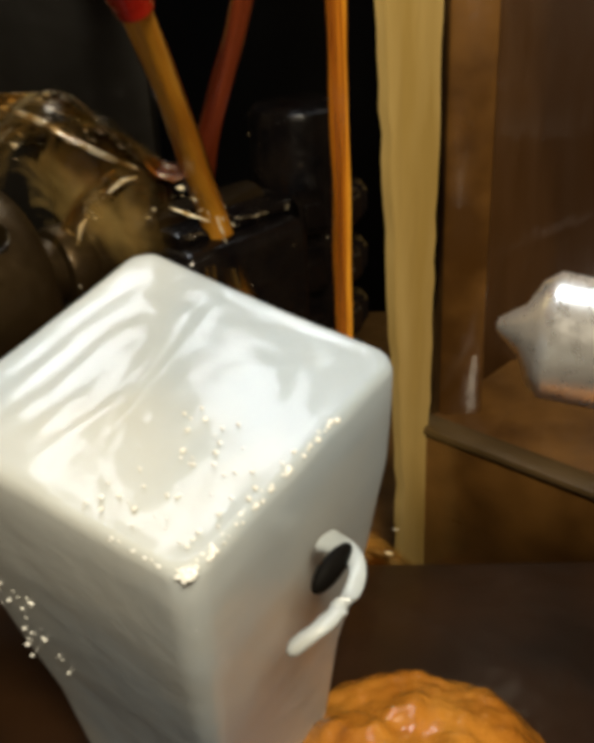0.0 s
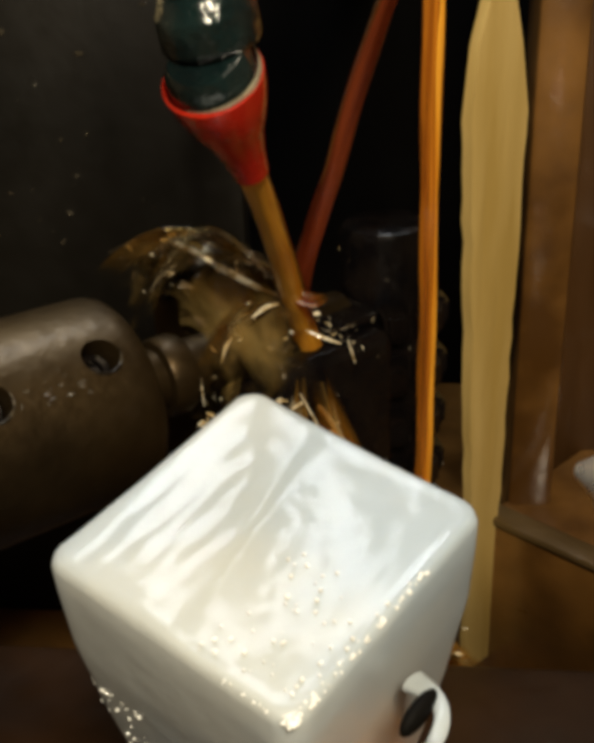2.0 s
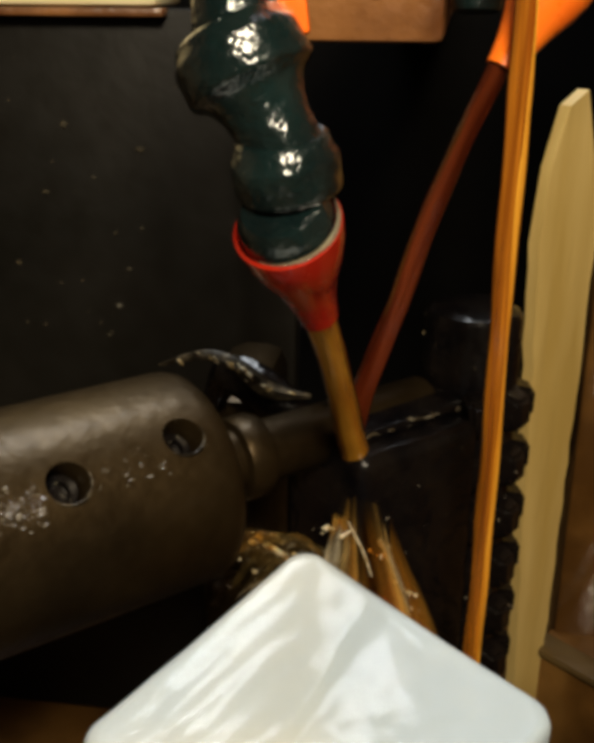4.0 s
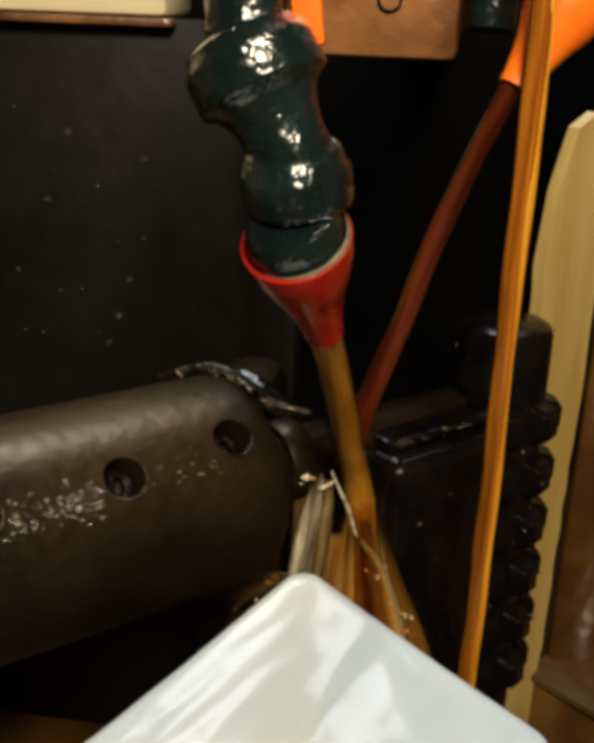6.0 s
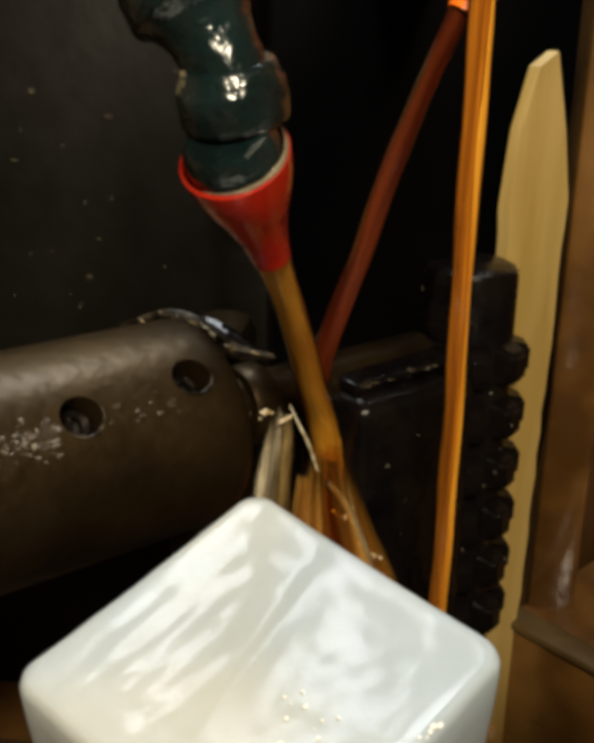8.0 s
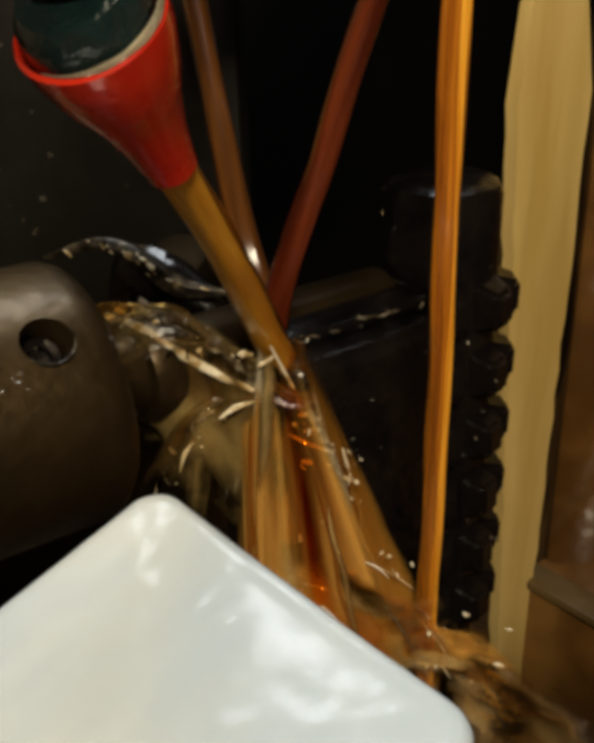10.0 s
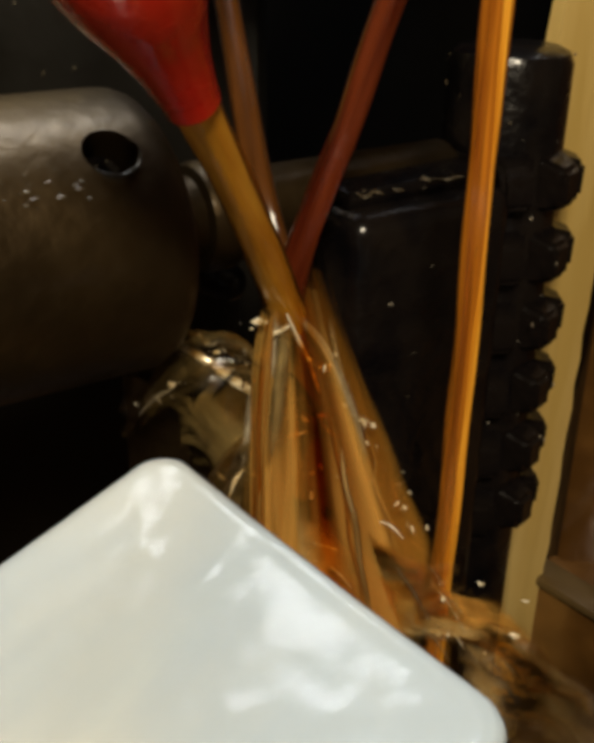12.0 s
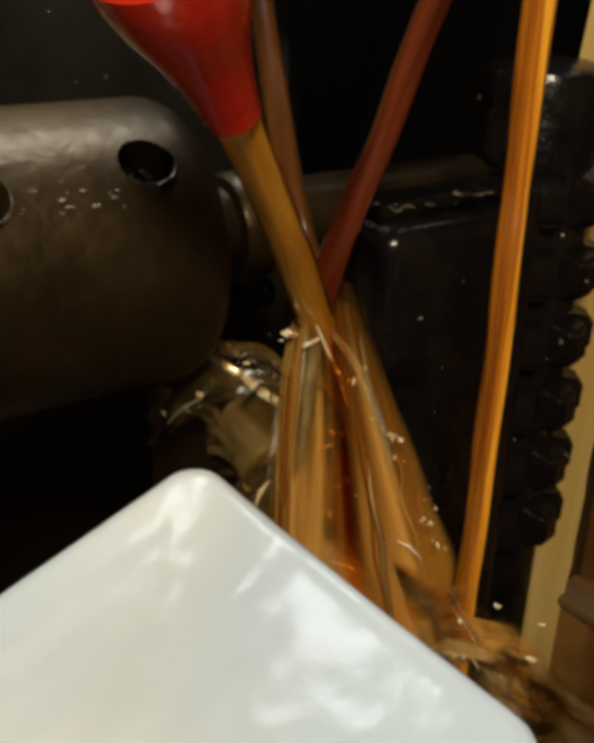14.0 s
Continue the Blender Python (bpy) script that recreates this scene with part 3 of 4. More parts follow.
def hoses():
    h = hose([((-0.0070, 0.3390, 0.5400), (-0.0105, 0.3320, 0.5720), 0.0118), ((-0.0085, 0.3320, 0.5660), (-0.0245, 0.3380, 0.5950), 0.0143),
              ((-0.0230, 0.3385, 0.5920), (-0.0255, 0.3520, 0.6240), 0.0143), ((-0.0255, 0.3520, 0.622), (-0.026, 0.367, 0.652), 0.0143), ((-0.026, 0.367, 0.650), (-0.024, 0.386, 0.680), 0.0143),
              ((-0.024, 0.386, 0.678), (-0.020, 0.41, 0.705), 0.0143), ((-0.020, 0.41, 0.703), (-0.012, 0.45, 0.72), 0.0143)],
             (-0.0090, 0.3305, 0.5515), (-0.0040, 0.3530, 0.5215), "dark green jointed coolant hose with a red nozzle", RED, "glossy red conical nozzle")
    part("valve_lever", cube_bm((-0.0035, -0.0015, 0), (0.0035, 0.0015, 0.05), 0.0008, pose(-0.0085, 0.3400, 0.5935, -8, -8, 0)), ORANGE, h, "bright orange valve lever")
    hose([((0.052, 0.4370, 0.599), (0.064, 0.4400, 0.622), 0.012), ((0.0635, 0.440, 0.621), (0.078, 0.446, 0.650), 0.0143), ((0.0775, 0.446, 0.649), (0.088, 0.455, 0.68), 0.0143),
          ((0.088, 0.455, 0.679), (0.094, 0.470, 0.71), 0.0143), ((0.094, 0.470, 0.709), (0.094, 0.50, 0.74), 0.0143)],
         (0.0580, 0.4390, 0.6080), (0.0425, 0.4290, 0.5800), "dark green jointed coolant hose with an orange nozzle", ORANGE, "bright orange conical nozzle")
    hose([((0.034, 0.462, 0.596), (0.034, 0.466, 0.622), 0.013), ((0.034, 0.466, 0.620), (0.033, 0.472, 0.650), 0.0143), ((0.033, 0.472, 0.649), (0.03, 0.48, 0.68), 0.0143)],
         None, None, "short dark green jointed hose wet with oil", None, "")


# ---- oil ----
DIM = [(-0.056, 0.545, 0.569), (-0.0289, 0.4844, 0.5108), (-0.0118, 0.4462, 0.4744), (-0.003, 0.440, 0.452)]


def stream(label, strands):
    """A falling stream of oil, made of the strands that run side by side in it."""
    c = thing("oil_stream", label, "oil stream", group="oil streams")
    for points, radii, mat, flat, wobble, seed, rows, fade in strands:
        part("strand", tube(points, radii, 20, flat, wobble, seed, rows, fade), mat, c)


def oil():
    jet = [(-0.0042, 0.3525, 0.5225), (-0.0036, 0.3756, 0.5025), (-0.0027, 0.3988, 0.4809), (-0.0018, 0.4219, 0.4568), (0.0, 0.440, 0.436), (0.003, 0.452, 0.410), (0.006, 0.458, 0.380)]
    thin = [(x + 0.0022, y + 0.0006, z + 0.0012) for x, y, z in jet]
    stream("amber stream of cutting oil from the red nozzle", [
        (jet, [0.0040, 0.0044, 0.0047, 0.0050, 0.0054, 0.0060, 0.0066], AMBER, 1.0, 0.22, 1, 70, (0, 0.42)),
        (thin, [0.0020, 0.0024, 0.0026, 0.0030, 0.0030, 0.0030, 0.0030], STREAK, 1.0, 0.4, 2, 70, (0.1, 0.42))])
    jet = [(0.0425, 0.4290, 0.5820), (0.0318, 0.4330, 0.5570), (0.0222, 0.4345, 0.5300), (0.0132, 0.4320, 0.5000), (0.0025, 0.4280, 0.4690), (-0.003, 0.428, 0.446)]
    # A strand of the shade-coloured oil darkens one side of this stream.
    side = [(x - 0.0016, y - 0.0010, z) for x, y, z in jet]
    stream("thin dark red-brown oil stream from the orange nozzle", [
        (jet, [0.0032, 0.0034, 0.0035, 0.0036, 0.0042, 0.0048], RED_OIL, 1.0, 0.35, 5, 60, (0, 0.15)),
        (side, [0.0014, 0.0016, 0.0018, 0.0018, 0.0020, 0.0020], SHADED_OIL, 1.0, 0.6, 6, 60, (0.1, 0.15))])
    fall = [(0.048, 0.4176, 0.80), (0.048, 0.4176, 0.70), (0.048, 0.4176, 0.60), (0.048, 0.4176, 0.50), (0.048, 0.4176, 0.40), (0.0475, 0.418, 0.26), (0.047, 0.4185, 0.138)]
    bright = [(x + 0.0022, y - 0.0012, z) for x, y, z in fall]
    stream("straight orange stream of oil falling upright", [
        (fall, [0.0040, 0.0039, 0.0036, 0.0033, 0.0030, 0.0031, 0.0045], ORANGE_OIL, 0.8, 0.30, 9, 150, (0, 0.72)),
        (bright, [0.0014, 0.0014, 0.0013, 0.0012, 0.0010, 0.0010, 0.0010], AMBER, 0.8, 0.7, 10, 150, (0, 0.80))])
    stream("brown stream of oil behind the red nozzle, dimness put into its colour", [
        (DIM, [0.0040, 0.0042, 0.0045, 0.0050], SHADED_OIL, 1.0, 0.25, 15, 40, (0.2, 0.2)),
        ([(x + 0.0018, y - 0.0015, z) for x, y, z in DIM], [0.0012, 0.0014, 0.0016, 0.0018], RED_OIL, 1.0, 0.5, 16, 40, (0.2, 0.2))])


def oil_curtain():
    """The brown fan of oil that falls from where the streams meet, in rigid sheets and strings."""
    c = thing("oil_curtain", "brown translucent fan of falling cutting oil", "oil splash")

    def fan(seed, x0, x1, drop, depth):
        def point(u, v):
            top = 0.462 - 0.046 * max(u - 0.15, 0) ** 1.1 * v ** 0.4
            x = (x0 + (x1 - x0) * u) * (0.16 + 0.84 * max(v, 0) ** 0.8)
            w = noise.noise(Vector((u * 1.3 + seed, v * 1.6, seed)))
            return Vector((x, depth - 0.014 * math.sin(u * math.pi) * v + 0.006 * w, top - drop * v))
        return point
    fans = [(1.0, -0.018, 0.044, 0.18, 0.434, 2.0, FILM_OIL), (4.0, -0.006, 0.082, 0.16, 0.428, 3.0, FILM_OIL), (7.0, -0.022, 0.016, 0.16, 0.420, 4.0, STREAK),
            (9.0, 0.004, 0.066, 0.14, 0.416, 6.0, STREAK)]
    for seed, x0, x1, drop, depth, tear, skin in fans:
        part("sheet", sheet(ragged(fan(seed, x0, x1, drop, depth), tear), 80, 50, 0.0006), skin, c)
    # ropes and threads that run down the fan
    rng = random.Random(3)
    for k in range(9):
        seed, x0, x1, drop, depth, tear, skin = fans[k % 4]
        f = fan(seed, x0, x1, drop, depth - 0.003)
        u, v0, v1 = rng.uniform(0.02, 0.98), rng.uniform(0.02, 0.25), rng.uniform(0.45, 0.9)
        pts = [f(u + 0.03 * math.sin(3 * q + k), v0 + (v1 - v0) * q / 5) for q in range(6)]
        r = rng.choice((0.0003, 0.0004, 0.0005, 0.0007))
        part("thread", tube(pts, [r * 0.5, r, r * 1.1, r, r * 0.8, r * 0.4], 9, wobble=0.7, seed=k, rows=36, fade=(0.15, 0.35)), (STREAK, SPLASH, STREAK)[k % 3], c)
    # the pale rope on the near side, and the bright rolled edge on the far one
    part("rope", tube([(-0.005, 0.424, 0.452), (-0.0065, 0.419, 0.436), (-0.0068, 0.416, 0.41), (-0.0066, 0.415, 0.37), (-0.0064, 0.415, 0.33)], [0.0022, 0.0026, 0.0020, 0.0018, 0.0016], 14, wobble=0.6, seed=21, rows=60, fade=(0.1, 0.4)), STREAK, c)
    part("rope", tube([(0.003, 0.428, 0.448), (0.011, 0.424, 0.440), (0.019, 0.421, 0.425), (0.024, 0.42, 0.408)], [0.0008, 0.0013, 0.0014, 0.0006], 12, wobble=1.0, seed=22, rows=44, fade=(0.2, 0.3)), MILK, c)
    edge = [Vector((0.006 + 0.034 * q, 0.417, 0.444 - 0.028 * q - 0.03 * q * q)) for q in (rng.random() for _ in range(20))]
    tagged(part("oil_froth_glints", glints(edge, 5, 0.0020, 0.0008, (0.6, 0, -1)), GLINT, c), "pale flecks standing in for glints along the fan's rolled edge", kind="stuff")
    return c


def splash_crown():
    """The umbrella of oil thrown back from the shaft's nose."""
    c = thing("splash_crown", "pale brown umbrella of splashing cutting oil", "oil splash")

    def dome(seed, reach, lift, fall):
        def point(u, v):
            a = radians(120 + 95 * u)
            r = reach * v ** 0.8 * (1 + 0.12 * math.sin(u * 9 + seed) + 0.08 * math.sin(u * 21 + seed))
            z = 0.452 + lift * math.sin(min(v * 1.4, 1) * math.pi * 0.5) - fall * v * v * (0.7 + 0.5 * u)
            return Vector((0.002 + r * math.cos(a) * 1.1, 0.425 - 0.5 * r * math.sin(a) * (1 - u) + 0.2 * r * math.cos(a), z + 0.003 * noise.noise(Vector((u * 6, v * 4, seed)))))
        return point
    part("sheet", sheet(ragged(dome(1.0, 0.068, 0.048, 0.040), 1.0), 70, 40, 0.0005), CLEAR_OIL, c)
    part("sheet", sheet(ragged(dome(6.0, 0.046, 0.014, 0.062), 9.0), 70, 40, 0.0005), CLEAR_OIL, c)
    part("sheet", sheet(ragged(dome(3.0, 0.044, 0.032, 0.026), 5.0), 60, 40, 0.0005), CLEAR_OIL, c)

    def veil(seed, x0, x1, z0, z1, drop, depth):
        def point(u, v):
            x = x0 + (x1 - x0) * u + 0.004 * math.sin(4 * v + seed) * v
            w = noise.noise(Vector((u * 3, v * 2, seed)))
            return Vector((x + 0.006 * v * (0.5 - u), depth + 0.006 * w, z0 + (z1 - z0) * u + 0.010 * math.sin(u * math.pi) - drop * v * (0.8 + 0.3 * math.sin(5 * u + seed))))
        return point
    for seed, x0, x1, z0, z1, drop, depth in ((2.0, -0.066, -0.020, 0.476, 0.468, 0.045, 0.424), (5.0, -0.048, 0.002, 0.466, 0.458, 0.062, 0.418), (8.0, -0.034, 0.004, 0.462, 0.456, 0.070, 0.428)):
        part("veil", sheet(ragged(veil(seed, x0, x1, z0, z1, drop, depth), seed), 50, 50, 0.0005), VEIL, c)
    # A pale rope paints the glint along the crown's top rim.
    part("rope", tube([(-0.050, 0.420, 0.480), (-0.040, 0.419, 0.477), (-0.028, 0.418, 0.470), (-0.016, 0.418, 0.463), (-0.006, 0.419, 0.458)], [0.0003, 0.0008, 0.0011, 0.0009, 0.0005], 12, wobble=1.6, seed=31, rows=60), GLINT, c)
    # where the jets strike: a rolled lip of amber oil, and pale ropes painted as glints
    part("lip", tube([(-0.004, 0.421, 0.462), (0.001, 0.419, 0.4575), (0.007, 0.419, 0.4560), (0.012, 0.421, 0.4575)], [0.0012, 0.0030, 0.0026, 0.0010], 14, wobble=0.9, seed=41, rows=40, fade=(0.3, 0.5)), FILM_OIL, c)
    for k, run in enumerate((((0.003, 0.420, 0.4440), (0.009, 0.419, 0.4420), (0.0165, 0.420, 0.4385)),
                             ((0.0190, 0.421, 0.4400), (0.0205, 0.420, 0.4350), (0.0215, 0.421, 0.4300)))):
        part("bead_glint_string", tube(run, [0.0001, 0.0004, 0.0002], 8, wobble=2.2, seed=50 + k, rows=26), GLINT, c)
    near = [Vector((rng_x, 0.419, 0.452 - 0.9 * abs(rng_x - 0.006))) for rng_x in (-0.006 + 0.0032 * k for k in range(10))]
    tagged(part("oil_froth_glints", glints(near, 51, 0.0022, 0.0008), GLINT, c), "pale flecks standing in for glints round the strike of the jets", kind="stuff")
    rng = random.Random(12)
    domes = (dome(1.0, 0.066, 0.047, 0.040), dome(6.0, 0.042, 0.012, 0.062), dome(3.0, 0.043, 0.031, 0.026))
    for k in range(26):
        u, v = rng.random(), rng.uniform(0.25, 1.0)
        f = domes[k % 3]
        p, q = f(u, v), f(min(u + rng.uniform(0.02, 0.12), 1), min(v + rng.uniform(-0.2, 0.2), 1.05))
        r = rng.uniform(0.0002, 0.0007)
        part("bead_glint_string", tube([p, p.lerp(q, 0.5) + Vector((0, -0.001, 0.0015)), q], [r * 0.3, r, r * 0.2], 8, wobble=1.6, seed=k, rows=18), (MILK, GLINT, CLEAR_OIL)[k % 3], c)
    spots = [domes[k % 3](rng.random(), rng.uniform(0.2, 1.0)) + Vector((0, -0.001, 0)) for k in range(46)]
    tagged(part("oil_froth_glints", glints(spots, 13, 0.0020, 0.0012), GLINT, c), "clumps of oil beads, coloured pale for sparkle", kind="stuff")
    return c


def side_spray():
    """The spray of pale oil flung to the side of the upright stream."""
    c = thing("side_spray", "pale spray of cutting oil flung aside", "oil splash")
    rng = random.Random(40)

    def flap(seed, x, z, w, h):
        return lambda u, v: Vector((x + w * (u - 0.3) + 0.018 * v * u, 0.411 + 0.004 * math.sin(5 * u + seed), z - h * v * (0.6 + 0.4 * math.sin(3 * u + seed)) - 0.012 * u + 0.002 * noise.noise(Vector((u * 8, v * 8, seed)))))
    for seed, x, z, w, h in ((1, 0.022, 0.412, 0.044, 0.062), (2.5, 0.036, 0.396, 0.050, 0.066), (4, 0.054, 0.384, 0.050, 0.060), (6.5, 0.072, 0.372, 0.055, 0.055)):
        part("sheet", sheet(ragged(flap(seed, x, z, w, h), seed), 40, 40, 0.0005), (SPLASH, SPLASH, STREAK)[int(seed) % 3], c)
    for k in range(18):
        p = Vector((rng.uniform(0.014, 0.060), rng.uniform(0.405, 0.425), 0))
        p.z = 0.416 - 0.75 * (p.x - 0.012) + rng.gauss(-0.006, 0.008)
        q = p + Vector((rng.uniform(0.003, 0.016), 0, rng.uniform(-0.020, -0.004)))
        r = rng.uniform(0.00012, 0.00035)
        part("bead_glint_string", tube([p, p.lerp(q, 0.5) + Vector((0, -0.001, 0.002)), q], [r * 0.3, r, r * 0.3], 8, wobble=1.4, seed=k, rows=14), (GLINT, MILK, PALE_GLINT)[k % 3], c)
    spots = []
    for k in range(26):
        x = rng.uniform(0.012, 0.085)
        spots.append(Vector((x, rng.uniform(0.405, 0.435), 0.418 - 0.75 * (x - 0.012) + rng.gauss(-0.006, 0.012))))
    tagged(part("oil_froth_glints", glints(spots, 41, 0.0022, 0.0011), GLINT, c), "fine flung specks of oil, coloured pale for sparkle", kind="stuff")
    return c


def small_splash():
    """The narrow pale sheet that slides off the shaft's end beside the container."""
    c = thing("small_splash", "narrow pale sheet of oil running off the shaft end", "oil splash")

    def strip(u, v):
        x = -0.0075 - 0.006 * v + (u - 0.5) * (0.008 + 0.006 * v)
        return Vector((x, 0.384 + 0.003 * math.sin(u * 6), 0.466 - 0.055 * v - 0.004 * abs(u - 0.7) * (1 - v) * 4))
    part("sheet", sheet(strip, 30, 30, 0.0006), MILK, c)
    part("sheet", sheet(lambda u, v: strip(0.2 + 0.9 * u, v * 0.9) + Vector((0.002, -0.002, 0.001 * math.sin(9 * u))), 30, 30, 0.0006), CLEAR_OIL, c)
    part("thread", tube([(-0.003, 0.382, 0.466), (0.000, 0.383, 0.459), (0.003, 0.384, 0.452), (0.006, 0.385, 0.442)], [0.0002, 0.0004, 0.0004, 0.0002], 8, wobble=1.6, seed=8), GLINT, c)
    crest = [Vector((-0.0125 + 0.0022 * k, 0.381, 0.4625 + 0.002 * math.sin(k * 1.3))) for k in range(5)]
    tagged(part("oil_froth_glints", glints(crest, 61, 0.0012, 0.0011, (1, 0, 0.3)), GLINT, c), "pale flecks standing in for glints on the running oil's crest", kind="stuff")
    return c


def foam():
    def heap(u, v):
        x, y = 0.005 + 0.11 * u, 0.215 + 0.125 * v
        d = max(0.0, 1 - ((x - 0.066) / 0.048) ** 2 - ((y - 0.288) / 0.050) ** 2)
        z = 0.2990 + 0.030 * d ** 0.6 + 0.006 * noise.noise(Vector((x * 60, y * 60, 0))) * d ** 0.5 + 0.0025 * noise.noise(Vector((x * 190, y * 190, 4))) * d ** 0.5
        return Vector((x, y, z))
    tagged(part("oil_foam", sheet(heap, 60, 60, 0.001), FOAM, angle=80), "orange frothy puddle of oil on the tray", "oil foam", kind="stuff")


# ---- the moving shaft ----
AXIS_POINT = Vector((-0.0562, 0.413, 0.4395))
AXIS = Vector((0.6964, 0.7175, -0.0169)).normalized()


def bore(ob, drill):
    """Takes the drill's shape out of a mesh for good."""
    tool_mesh = bpy.data.meshes.new("drill")
    drill.to_mesh(tool_mesh)
    drill.free()
    tool = new("drill", tool_mesh)
    cut = ob.modifiers.new("bore", "BOOLEAN")
    cut.operation, cut.object, cut.solver = "DIFFERENCE", tool, "EXACT"
    bpy.context.view_layer.update()
    done = bpy.data.meshes.new_from_object(ob.evaluated_get(bpy.context.evaluated_depsgraph_get()))
    ob.modifiers.clear()
    bpy.data.objects.remove(tool)
    bm = bmesh.new()
    bm.from_mesh(done)
    smooth(bm)
    bm.to_mesh(done)
    bm.free()
    ob.data = done


def work_shaft():
    m = axis_frame(AXIS_POINT, AXIS)
    sh = thing("work_shaft", "oily dark steel shaft with round screw holes", "machine shaft")
    wall = [(0.0381, -0.398 + 0.0102 * k) for k in range(40)]
    bm = lathe([(0.0, -0.40), (0.036, -0.40)] + wall + [(0.0381, 0.010), (0.0378, 0.013), (0.0366, 0.0160), (0.0345, 0.018), (0.020, 0.0185), (0.0, 0.0185)], m, 96)
    sleeve = part("sleeve", bm, STEEL, sh)
    part("neck", lathe([(0.0, 0.0), (0.0125, 0.0), (0.0125, 0.034), (0.0150, 0.035), (0.0160, 0.037), (0.0160, 0.044), (0.0150, 0.046), (0.0120, 0.047), (0.0120, 0.13), (0, 0.13)], m, 40), STEEL, sh)
    centres = []
    drill = bmesh.new()
    turn = math.atan2(*reversed((m.inverted().to_3x3() @ Vector((1, 0.2, -0.4))).xy))
    for p in ((-0.064, 0.364, 0.466), (-0.038, 0.396, 0.468), (-0.0955, 0.331, 0.4665), (-0.127, 0.298, 0.467)):
        q = Vector(p) - AXIS_POINT
        along = AXIS_POINT + AXIS * q.dot(AXIS)
        out = (Vector(p) - along).normalized()
        hm = axis_frame(along + out * 0.0381, out)
        lathe([(0.0, -0.013), (0.0066, -0.013), (0.0066, -0.0006), (0.0071, 0.0002), (0.0073, 0.004), (0.0, 0.004)], hm, 28, drill)
        part("screw_head", lathe([(0.0064, -0.0128), (0.0064, -0.0105), (0.0056, -0.0095), (0.0034, -0.0095), (0.0030, -0.0115), (0.0, -0.0117)], hm, 24), BLACK, sh, "black screw head sunk in its hole")
        # A crescent on one side only paints the highlight of the hole's edge.
        arc = [hm @ Vector((0.0071 * math.cos(q), 0.0071 * math.sin(q), 0.0002)) for q in (turn + 0.35 * i for i in range(9))]
        part("hole_rim_glint", tube(arc, [0.0001, 0.0003, 0.0005, 0.0004, 0.0006, 0.0005, 0.0004, 0.0003, 0.0001], 8, wobble=1.2, seed=len(centres), rows=40), RIM, sh, "crescent standing in for the highlight on the screw hole's rim")
        specks = bmesh.new()
        rng = random.Random(len(centres))
        for k in range(4):
            a, d = rng.uniform(0, 6.28), rng.uniform(0, 0.0055)
            bmesh.ops.create_icosphere(specks, subdivisions=1, radius=rng.uniform(0.0002, 0.0006), matrix=hm @ Matrix.Translation((d * math.cos(a), d * math.sin(a), -0.0094)))
        tagged(part("oil_froth_glints", specks, BEAD, sh), "beads of oil in the screw hole", kind="stuff")
        centres.append(q.dot(AXIS))
    bore(sleeve, drill)
    # froth that clings along the line of the holes
    bm = bmesh.new()
    rng = random.Random(2)
    side = (m.inverted() @ Vector((-0.064, 0.364, 0.466)))
    base = math.atan2(side.y, side.x)
    for k in range(820):
        z = rng.choice((-0.115, -0.098, -0.085, -0.074, -0.06, -0.052)) + rng.gauss(0, 0.005) if k % 5 else rng.uniform(-0.12, 0.0)
        a = base + rng.gauss(0, 0.07) + 0.22 * (-z / 0.12)
        if any(abs(z - c) < 0.008 for c in centres) and abs(a - base) < 0.22:
            continue
        r = 0.00008 + 0.0006 * rng.random() ** 3.5
        p = m @ Vector((0.0381 * math.cos(a), 0.0381 * math.sin(a), z))
        bmesh.ops.create_icosphere(bm, subdivisions=1, radius=1, matrix=Matrix.Translation(p) @ pose(0, 0, 0, 0, 0, rng.uniform(20, 70)) @ Matrix.Diagonal((r * rng.uniform(1, 3), r, r * 0.7, 1)))
    tagged(part("oil_froth_glints", bm, FLECK, sh), "froth of oil along the row of holes", kind="stuff")
    return sh


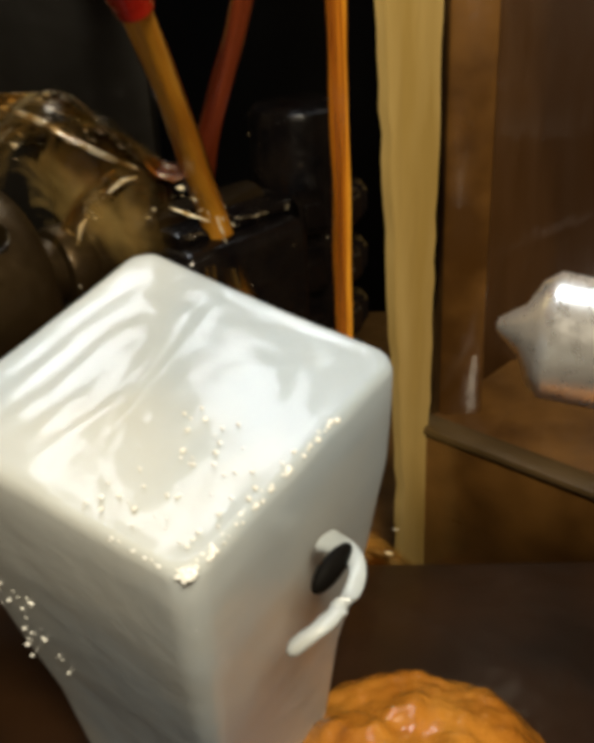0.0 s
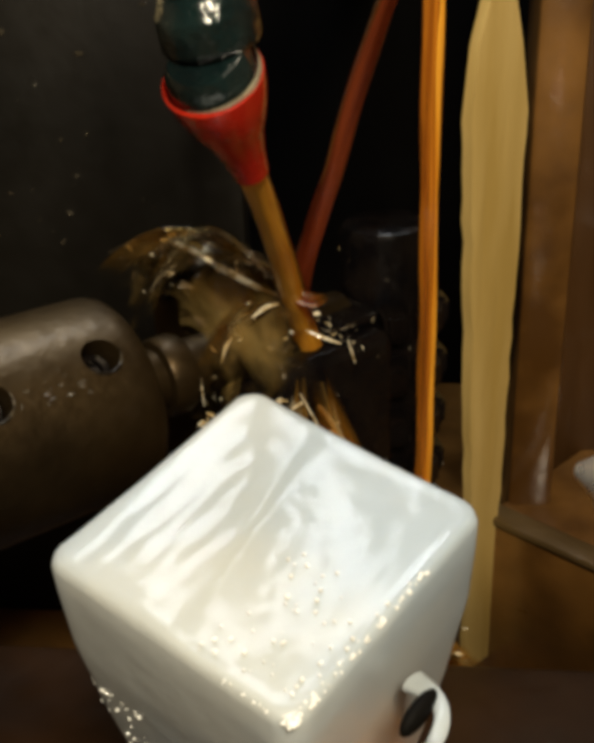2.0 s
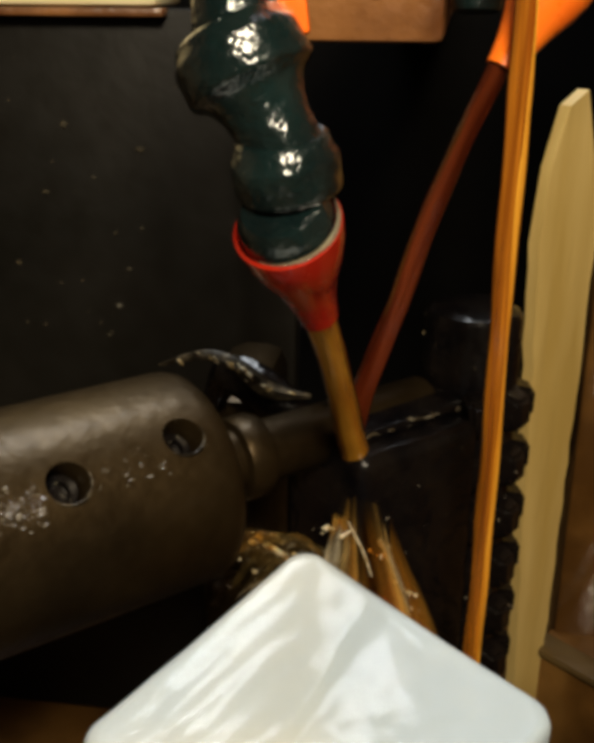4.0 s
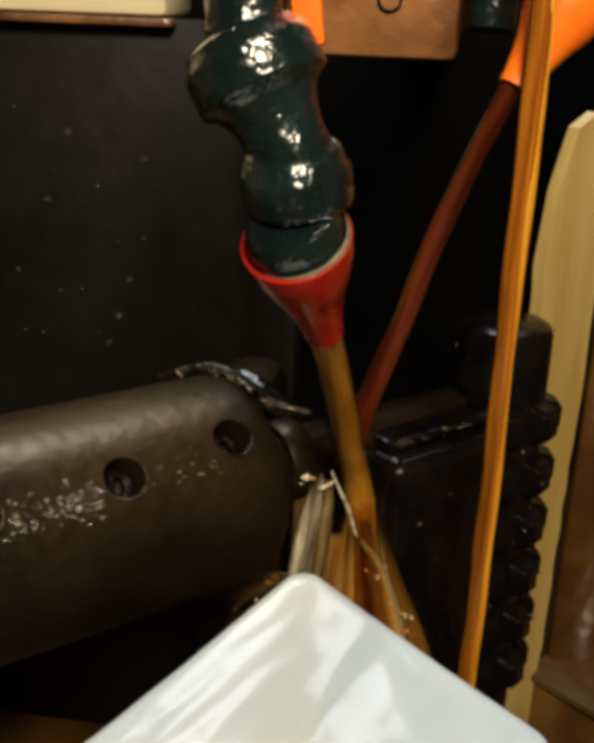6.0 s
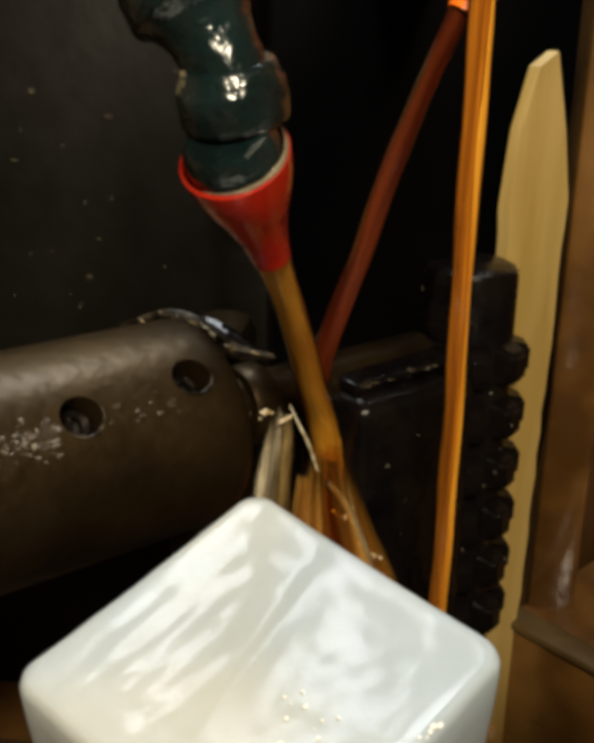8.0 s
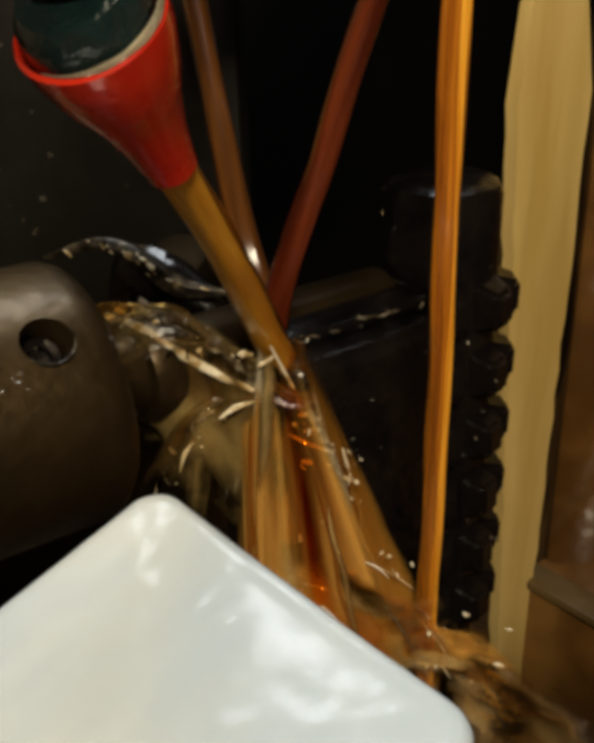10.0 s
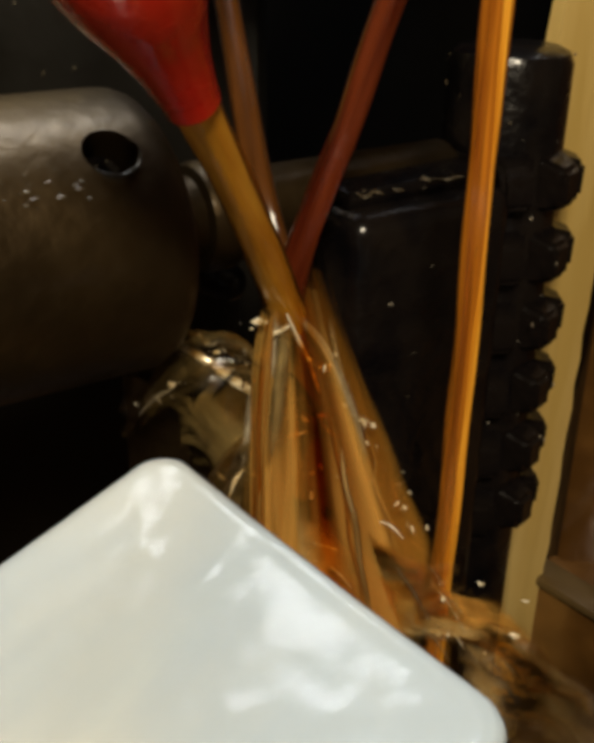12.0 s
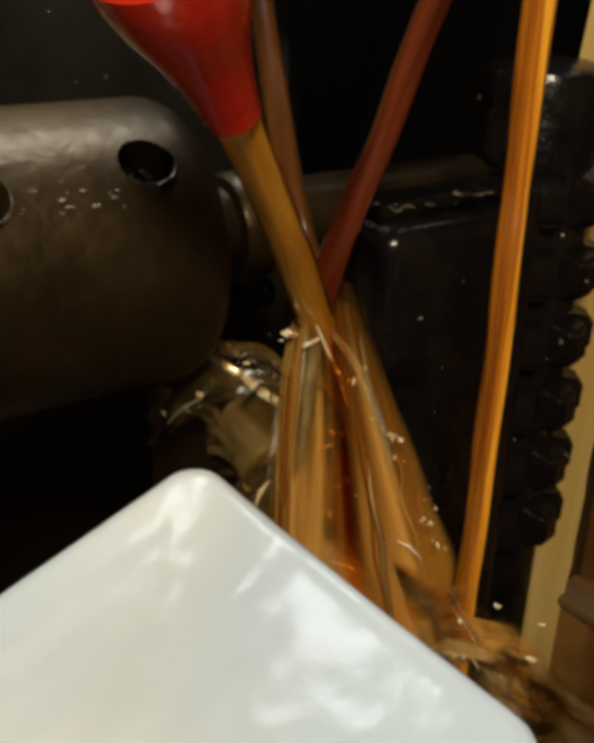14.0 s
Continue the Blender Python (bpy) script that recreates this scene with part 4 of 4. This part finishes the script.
def toothed_cutter():
    c = thing("toothed_cutter", "black oily upright cutter with stacked teeth", "cutter")
    m = Matrix.Translation((0.0545, 0.520, 0))
    part("hub", lathe([(0, 0.10), (0.0205, 0.10), (0.0205, 0.473), (0.0190, 0.4765), (0.016, 0.478), (0, 0.478)], m, 40), BLACK, c)
    n = 8
    verts = ((0.017, -0.0075, -0.0105), (0.017, 0.0075, -0.0105), (0.017, 0.0075, 0.0105), (0.017, -0.0075, 0.0105),
             (0.0285, -0.005, -0.0065), (0.0285, 0.005, -0.0065), (0.0285, 0.005, 0.0065), (0.0285, -0.005, 0.0065))
    bm = bmesh.new()
    vs = [bm.verts.new(v) for v in verts]
    for f in ((0, 1, 2, 3), (4, 5, 6, 7), (0, 1, 5, 4), (1, 2, 6, 5), (2, 3, 7, 6), (3, 0, 4, 7)):
        bm.faces.new([vs[j] for j in f])
    bmesh.ops.recalc_face_normals(bm, faces=bm.faces)
    bmesh.ops.bevel(bm, geom=bm.edges[:], offset=0.0018, segments=2, affect="EDGES")
    first = part("tooth", bm, BLACK, c)
    for k in range(6):
        for i in range(n):
            a = i * 360 / n + 12
            tm = m @ pose(0, 0, 0.4345 - 0.0255 * k - 0.0030 * math.sin(i * math.tau / n), 4, 0, a)
            if k == 0 and i == 0:
                first.matrix_basis = tm
                continue
            ob = new("tooth", first.data)
            ob.parent, ob.matrix_basis = c, tm
    # Pale flecks paint the white sparkles on hub and teeth.
    bm = bmesh.new()
    rng = random.Random(33)
    for k in range(56):
        a = radians(rng.uniform(180, 350))
        row = rng.randrange(6)
        R = rng.choice((0.0206, 0.0284, 0.0284, 0.0284))
        z = 0.4345 - 0.0255 * row + rng.uniform(-0.009, 0.009) if R > 0.025 else rng.uniform(0.45, 0.478)
        r = 0.00010 + 0.0005 * rng.random() ** 3
        p = m @ Vector((R * math.cos(a), R * math.sin(a), z))
        bmesh.ops.create_icosphere(bm, subdivisions=1, radius=1, matrix=Matrix.Translation(p) @ Matrix.Diagonal((r, r, r * rng.uniform(0.8, 2.2), 1)))
    tagged(part("oil_froth_glints", bm, FLECK, c), "pale flecks standing in for sparkles on the cutter", kind="stuff")
    return c


def fixture():
    f = thing("fixture_block", "black oily clamping block under the shaft nose", "fixture")
    m = pose(0.02, 0.478, 0, 0, 0, 45)
    part("body", cube_bm((-0.028, -0.022, 0.10), (0.035, 0.028, 0.440), 0.006, m, 3), BLACK, f)
    part("clamp_bar", cube_bm((-0.024, -0.012, 0.4395), (0.034, 0.012, 0.4455), 0.002, m, 2), BLACK, f)
    bm = bmesh.new()
    rng = random.Random(21)
    for k in range(14):
        x = rng.uniform(-0.024, 0.034)
        y, z = rng.choice(((-0.0125, rng.uniform(0.4415, 0.446)), (-0.022, rng.uniform(0.37, 0.436))))
        r = rng.uniform(0.0002, 0.0005)
        bmesh.ops.create_icosphere(bm, subdivisions=1, radius=1, matrix=m @ Matrix.Translation((x, y, z)) @ Matrix.Diagonal((r * rng.uniform(1, 2.4), r, r, 1)))
    tagged(part("oil_froth_glints", bm, FLECK, f), "pale flecks standing in for glints on the black block", kind="stuff")
    # Thin pale ropes stand in for the squiggly highlight along the clamp bar.
    for k, (x0, x1, z) in enumerate(((-0.022, -0.012, 0.4445), (-0.008, -0.004, 0.4440), (0.002, 0.020, 0.4450), (0.022, 0.027, 0.437))):
        pts = [m @ Vector((x0 + (x1 - x0) * i / 5, -0.0128, z + rng.gauss(0, 0.00035) - 0.0012 * i / 5)) for i in range(6)]
        part("oil_bead_glint", tube(pts, [0.0001, 0.0002, 0.0001, 0.0002, 0.0003, 0.0001], 8, wobble=1.2, seed=k, rows=24), FLECK, f)
    return f


def bright_center():
    m = axis_frame((0.088, 0.3245, 0.4425), (0.93, -0.22, -0.13))
    part_ob = part("steel_center", lathe([(0.0, 0.0), (0.002, 0.0005), (0.0070, 0.007), (0.0135, 0.010), (0.0168, 0.014), (0.0168, 0.84), (0, 0.83)], m, 48), CHROME)
    tagged(part_ob, "bright ground steel round bar with a pointed nose", "steel bar")


setting()
drops_on_panel()
straw_column()
brown_post()
machine_bed()
rear_casting()
steady_arch()
white_container()
hoses()
oil()
foam()
bright_center()
SHAFT = work_shaft()
CUTTER = toothed_cutter()
FIXTURE = fixture()
CURTAIN = oil_curtain()
CROWN = splash_crown()
SLIDE = small_splash()
SPRAY = side_spray()


def oil_drops():
    """Single drops that fly off and fall into the tray, each once."""
    made = []
    rng = random.Random(30)
    for k in range(16):
        r = rng.uniform(0.0007, 0.0015)
        bm = bmesh.new()
        bmesh.ops.create_icosphere(bm, subdivisions=2, radius=1, matrix=Matrix.Diagonal((r, r, r * rng.uniform(2, 5), 1)))
        ob = tagged(part("oil_drop", bm, BEAD), "single shiny drop of flying oil", "oil drop", "flying oil drops")
        made.append((ob, rng.uniform(0.3, 13.4), Vector((rng.uniform(-0.12, 0.28), rng.uniform(-0.10, 0.04), rng.uniform(0.15, 0.55)))))
    return made


DROPS = oil_drops()


def motions():
    a, b, c, d, e = (-0.0232, -0.0248, -0.0132), (-0.0125, -0.0175, 0.002), (0, 0, 0), (-0.0105, -0.0165, 0.0334), (0.0, 0.003, 0.0313)
    low, half = (-0.0095, -0.0167, 0.002), (-0.0095, -0.0167, 0.013)
    stops = [(0, a), (3.58, a), (3.68, b), (5.1, b), (5.5, c), (8.7, c), (9.5, c), (10.0, low), (10.8, low), (10.9, half), (11.0, d), (11.62, d), (11.78, e), (14.0, e)]
    for ob in (SHAFT, CUTTER, FIXTURE):
        walk(ob, [(t, pose(*p)) for t, p in stops])
    walk(CURTAIN, [(0, pose(0, 0.005, -0.040)), (3.58, pose(0, 0.005, -0.040)), (3.75, pose(0.0, 0.008, -0.036)), (8.7, pose(0.0, 0.008, -0.036)), (10.0, pose(0, 0, -0.012)),
                   (10.8, pose(0, 0, -0.012)), (11.0, pose(0, 0, -0.005)), (11.62, pose(0, 0, -0.004)), (11.8, pose(0, 0, 0)), (14.0, pose(0, 0, 0))])
    walk(CROWN, [(0, pose(-0.014, -0.006, 0.004)), (0.25, pose(-0.007, -0.003, 0.003)), (0.6, pose(0, 0, 0)), (3.58, pose(0, 0, 0)), (3.75, pose(0.008, 0.012, -0.078)), (5.1, pose(0.008, 0.012, -0.078)), (5.5, pose(0.016, 0.016, -0.090)), (8.7, pose(0.016, 0.016, -0.090)),
                 (9.5, pose(0.016, 0.016, -0.090)), (10.0, pose(0.002, 0, -0.020)), (10.8, pose(0.002, 0, -0.020)), (11.0, pose(0.002, 0, -0.020)), (11.62, pose(0.002, 0, -0.020)),
                 (11.8, pose(0.012, 0.008, -0.042)), (14.0, pose(0.012, 0.008, -0.042))])
    walk(SLIDE, [(0, pose(0.004, 0.03, -0.045)), (3.6, pose(0.004, 0.03, -0.045)), (5.5, pose(0, 0, 0)), (8.7, pose(0, 0, 0)), (10.0, pose(0.004, 0.035, -0.012)), (14.0, pose(0.004, 0.035, -0.012))])
    walk(SPRAY, [(0, pose(-0.012, 0.0, -0.075)), (3.6, pose(-0.012, 0, -0.075)), (6.0, pose(-0.010, 0.0, -0.062)), (8.2, pose(-0.008, 0, -0.044)), (8.5, pose(-0.006, 0, -0.018)), (9.5, pose(-0.006, 0, -0.020)),
                 (10.8, pose(-0.004, 0, -0.024)), (11.0, pose(0, 0, -0.012)), (11.2, pose(0.004, 0, 0)), (11.4, pose(-0.004, 0, -0.006)), (11.6, pose(0.003, 0, 0)), (11.75, pose(0, 0, -0.004)),
                 (12.0, pose(-0.006, 0.004, -0.016)), (12.6, pose(-0.004, 0.004, -0.020)), (14.0, pose(-0.008, 0.004, -0.018))])
    for ob, t0, v in DROPS:
        start = Vector((0.0, 0.436, 0.442))
        rows = [(0, start)]
        if t0 > 0.1:
            rows.append((t0, start))
        end = t0
        for k in range(1, 12):
            s = k / 30
            p = start + v * s + Vector((0, 0, -4.9 * s * s))
            end = t0 + s
            if p.z < 0.145:
                p.z = 0.145
                rows.append((end, p))
                break
            rows.append((end, p))
        rows.append((14.0, rows[-1][1]))
        walk(ob, [(t, Matrix.Translation(p)) for t, p in rows])


motions()
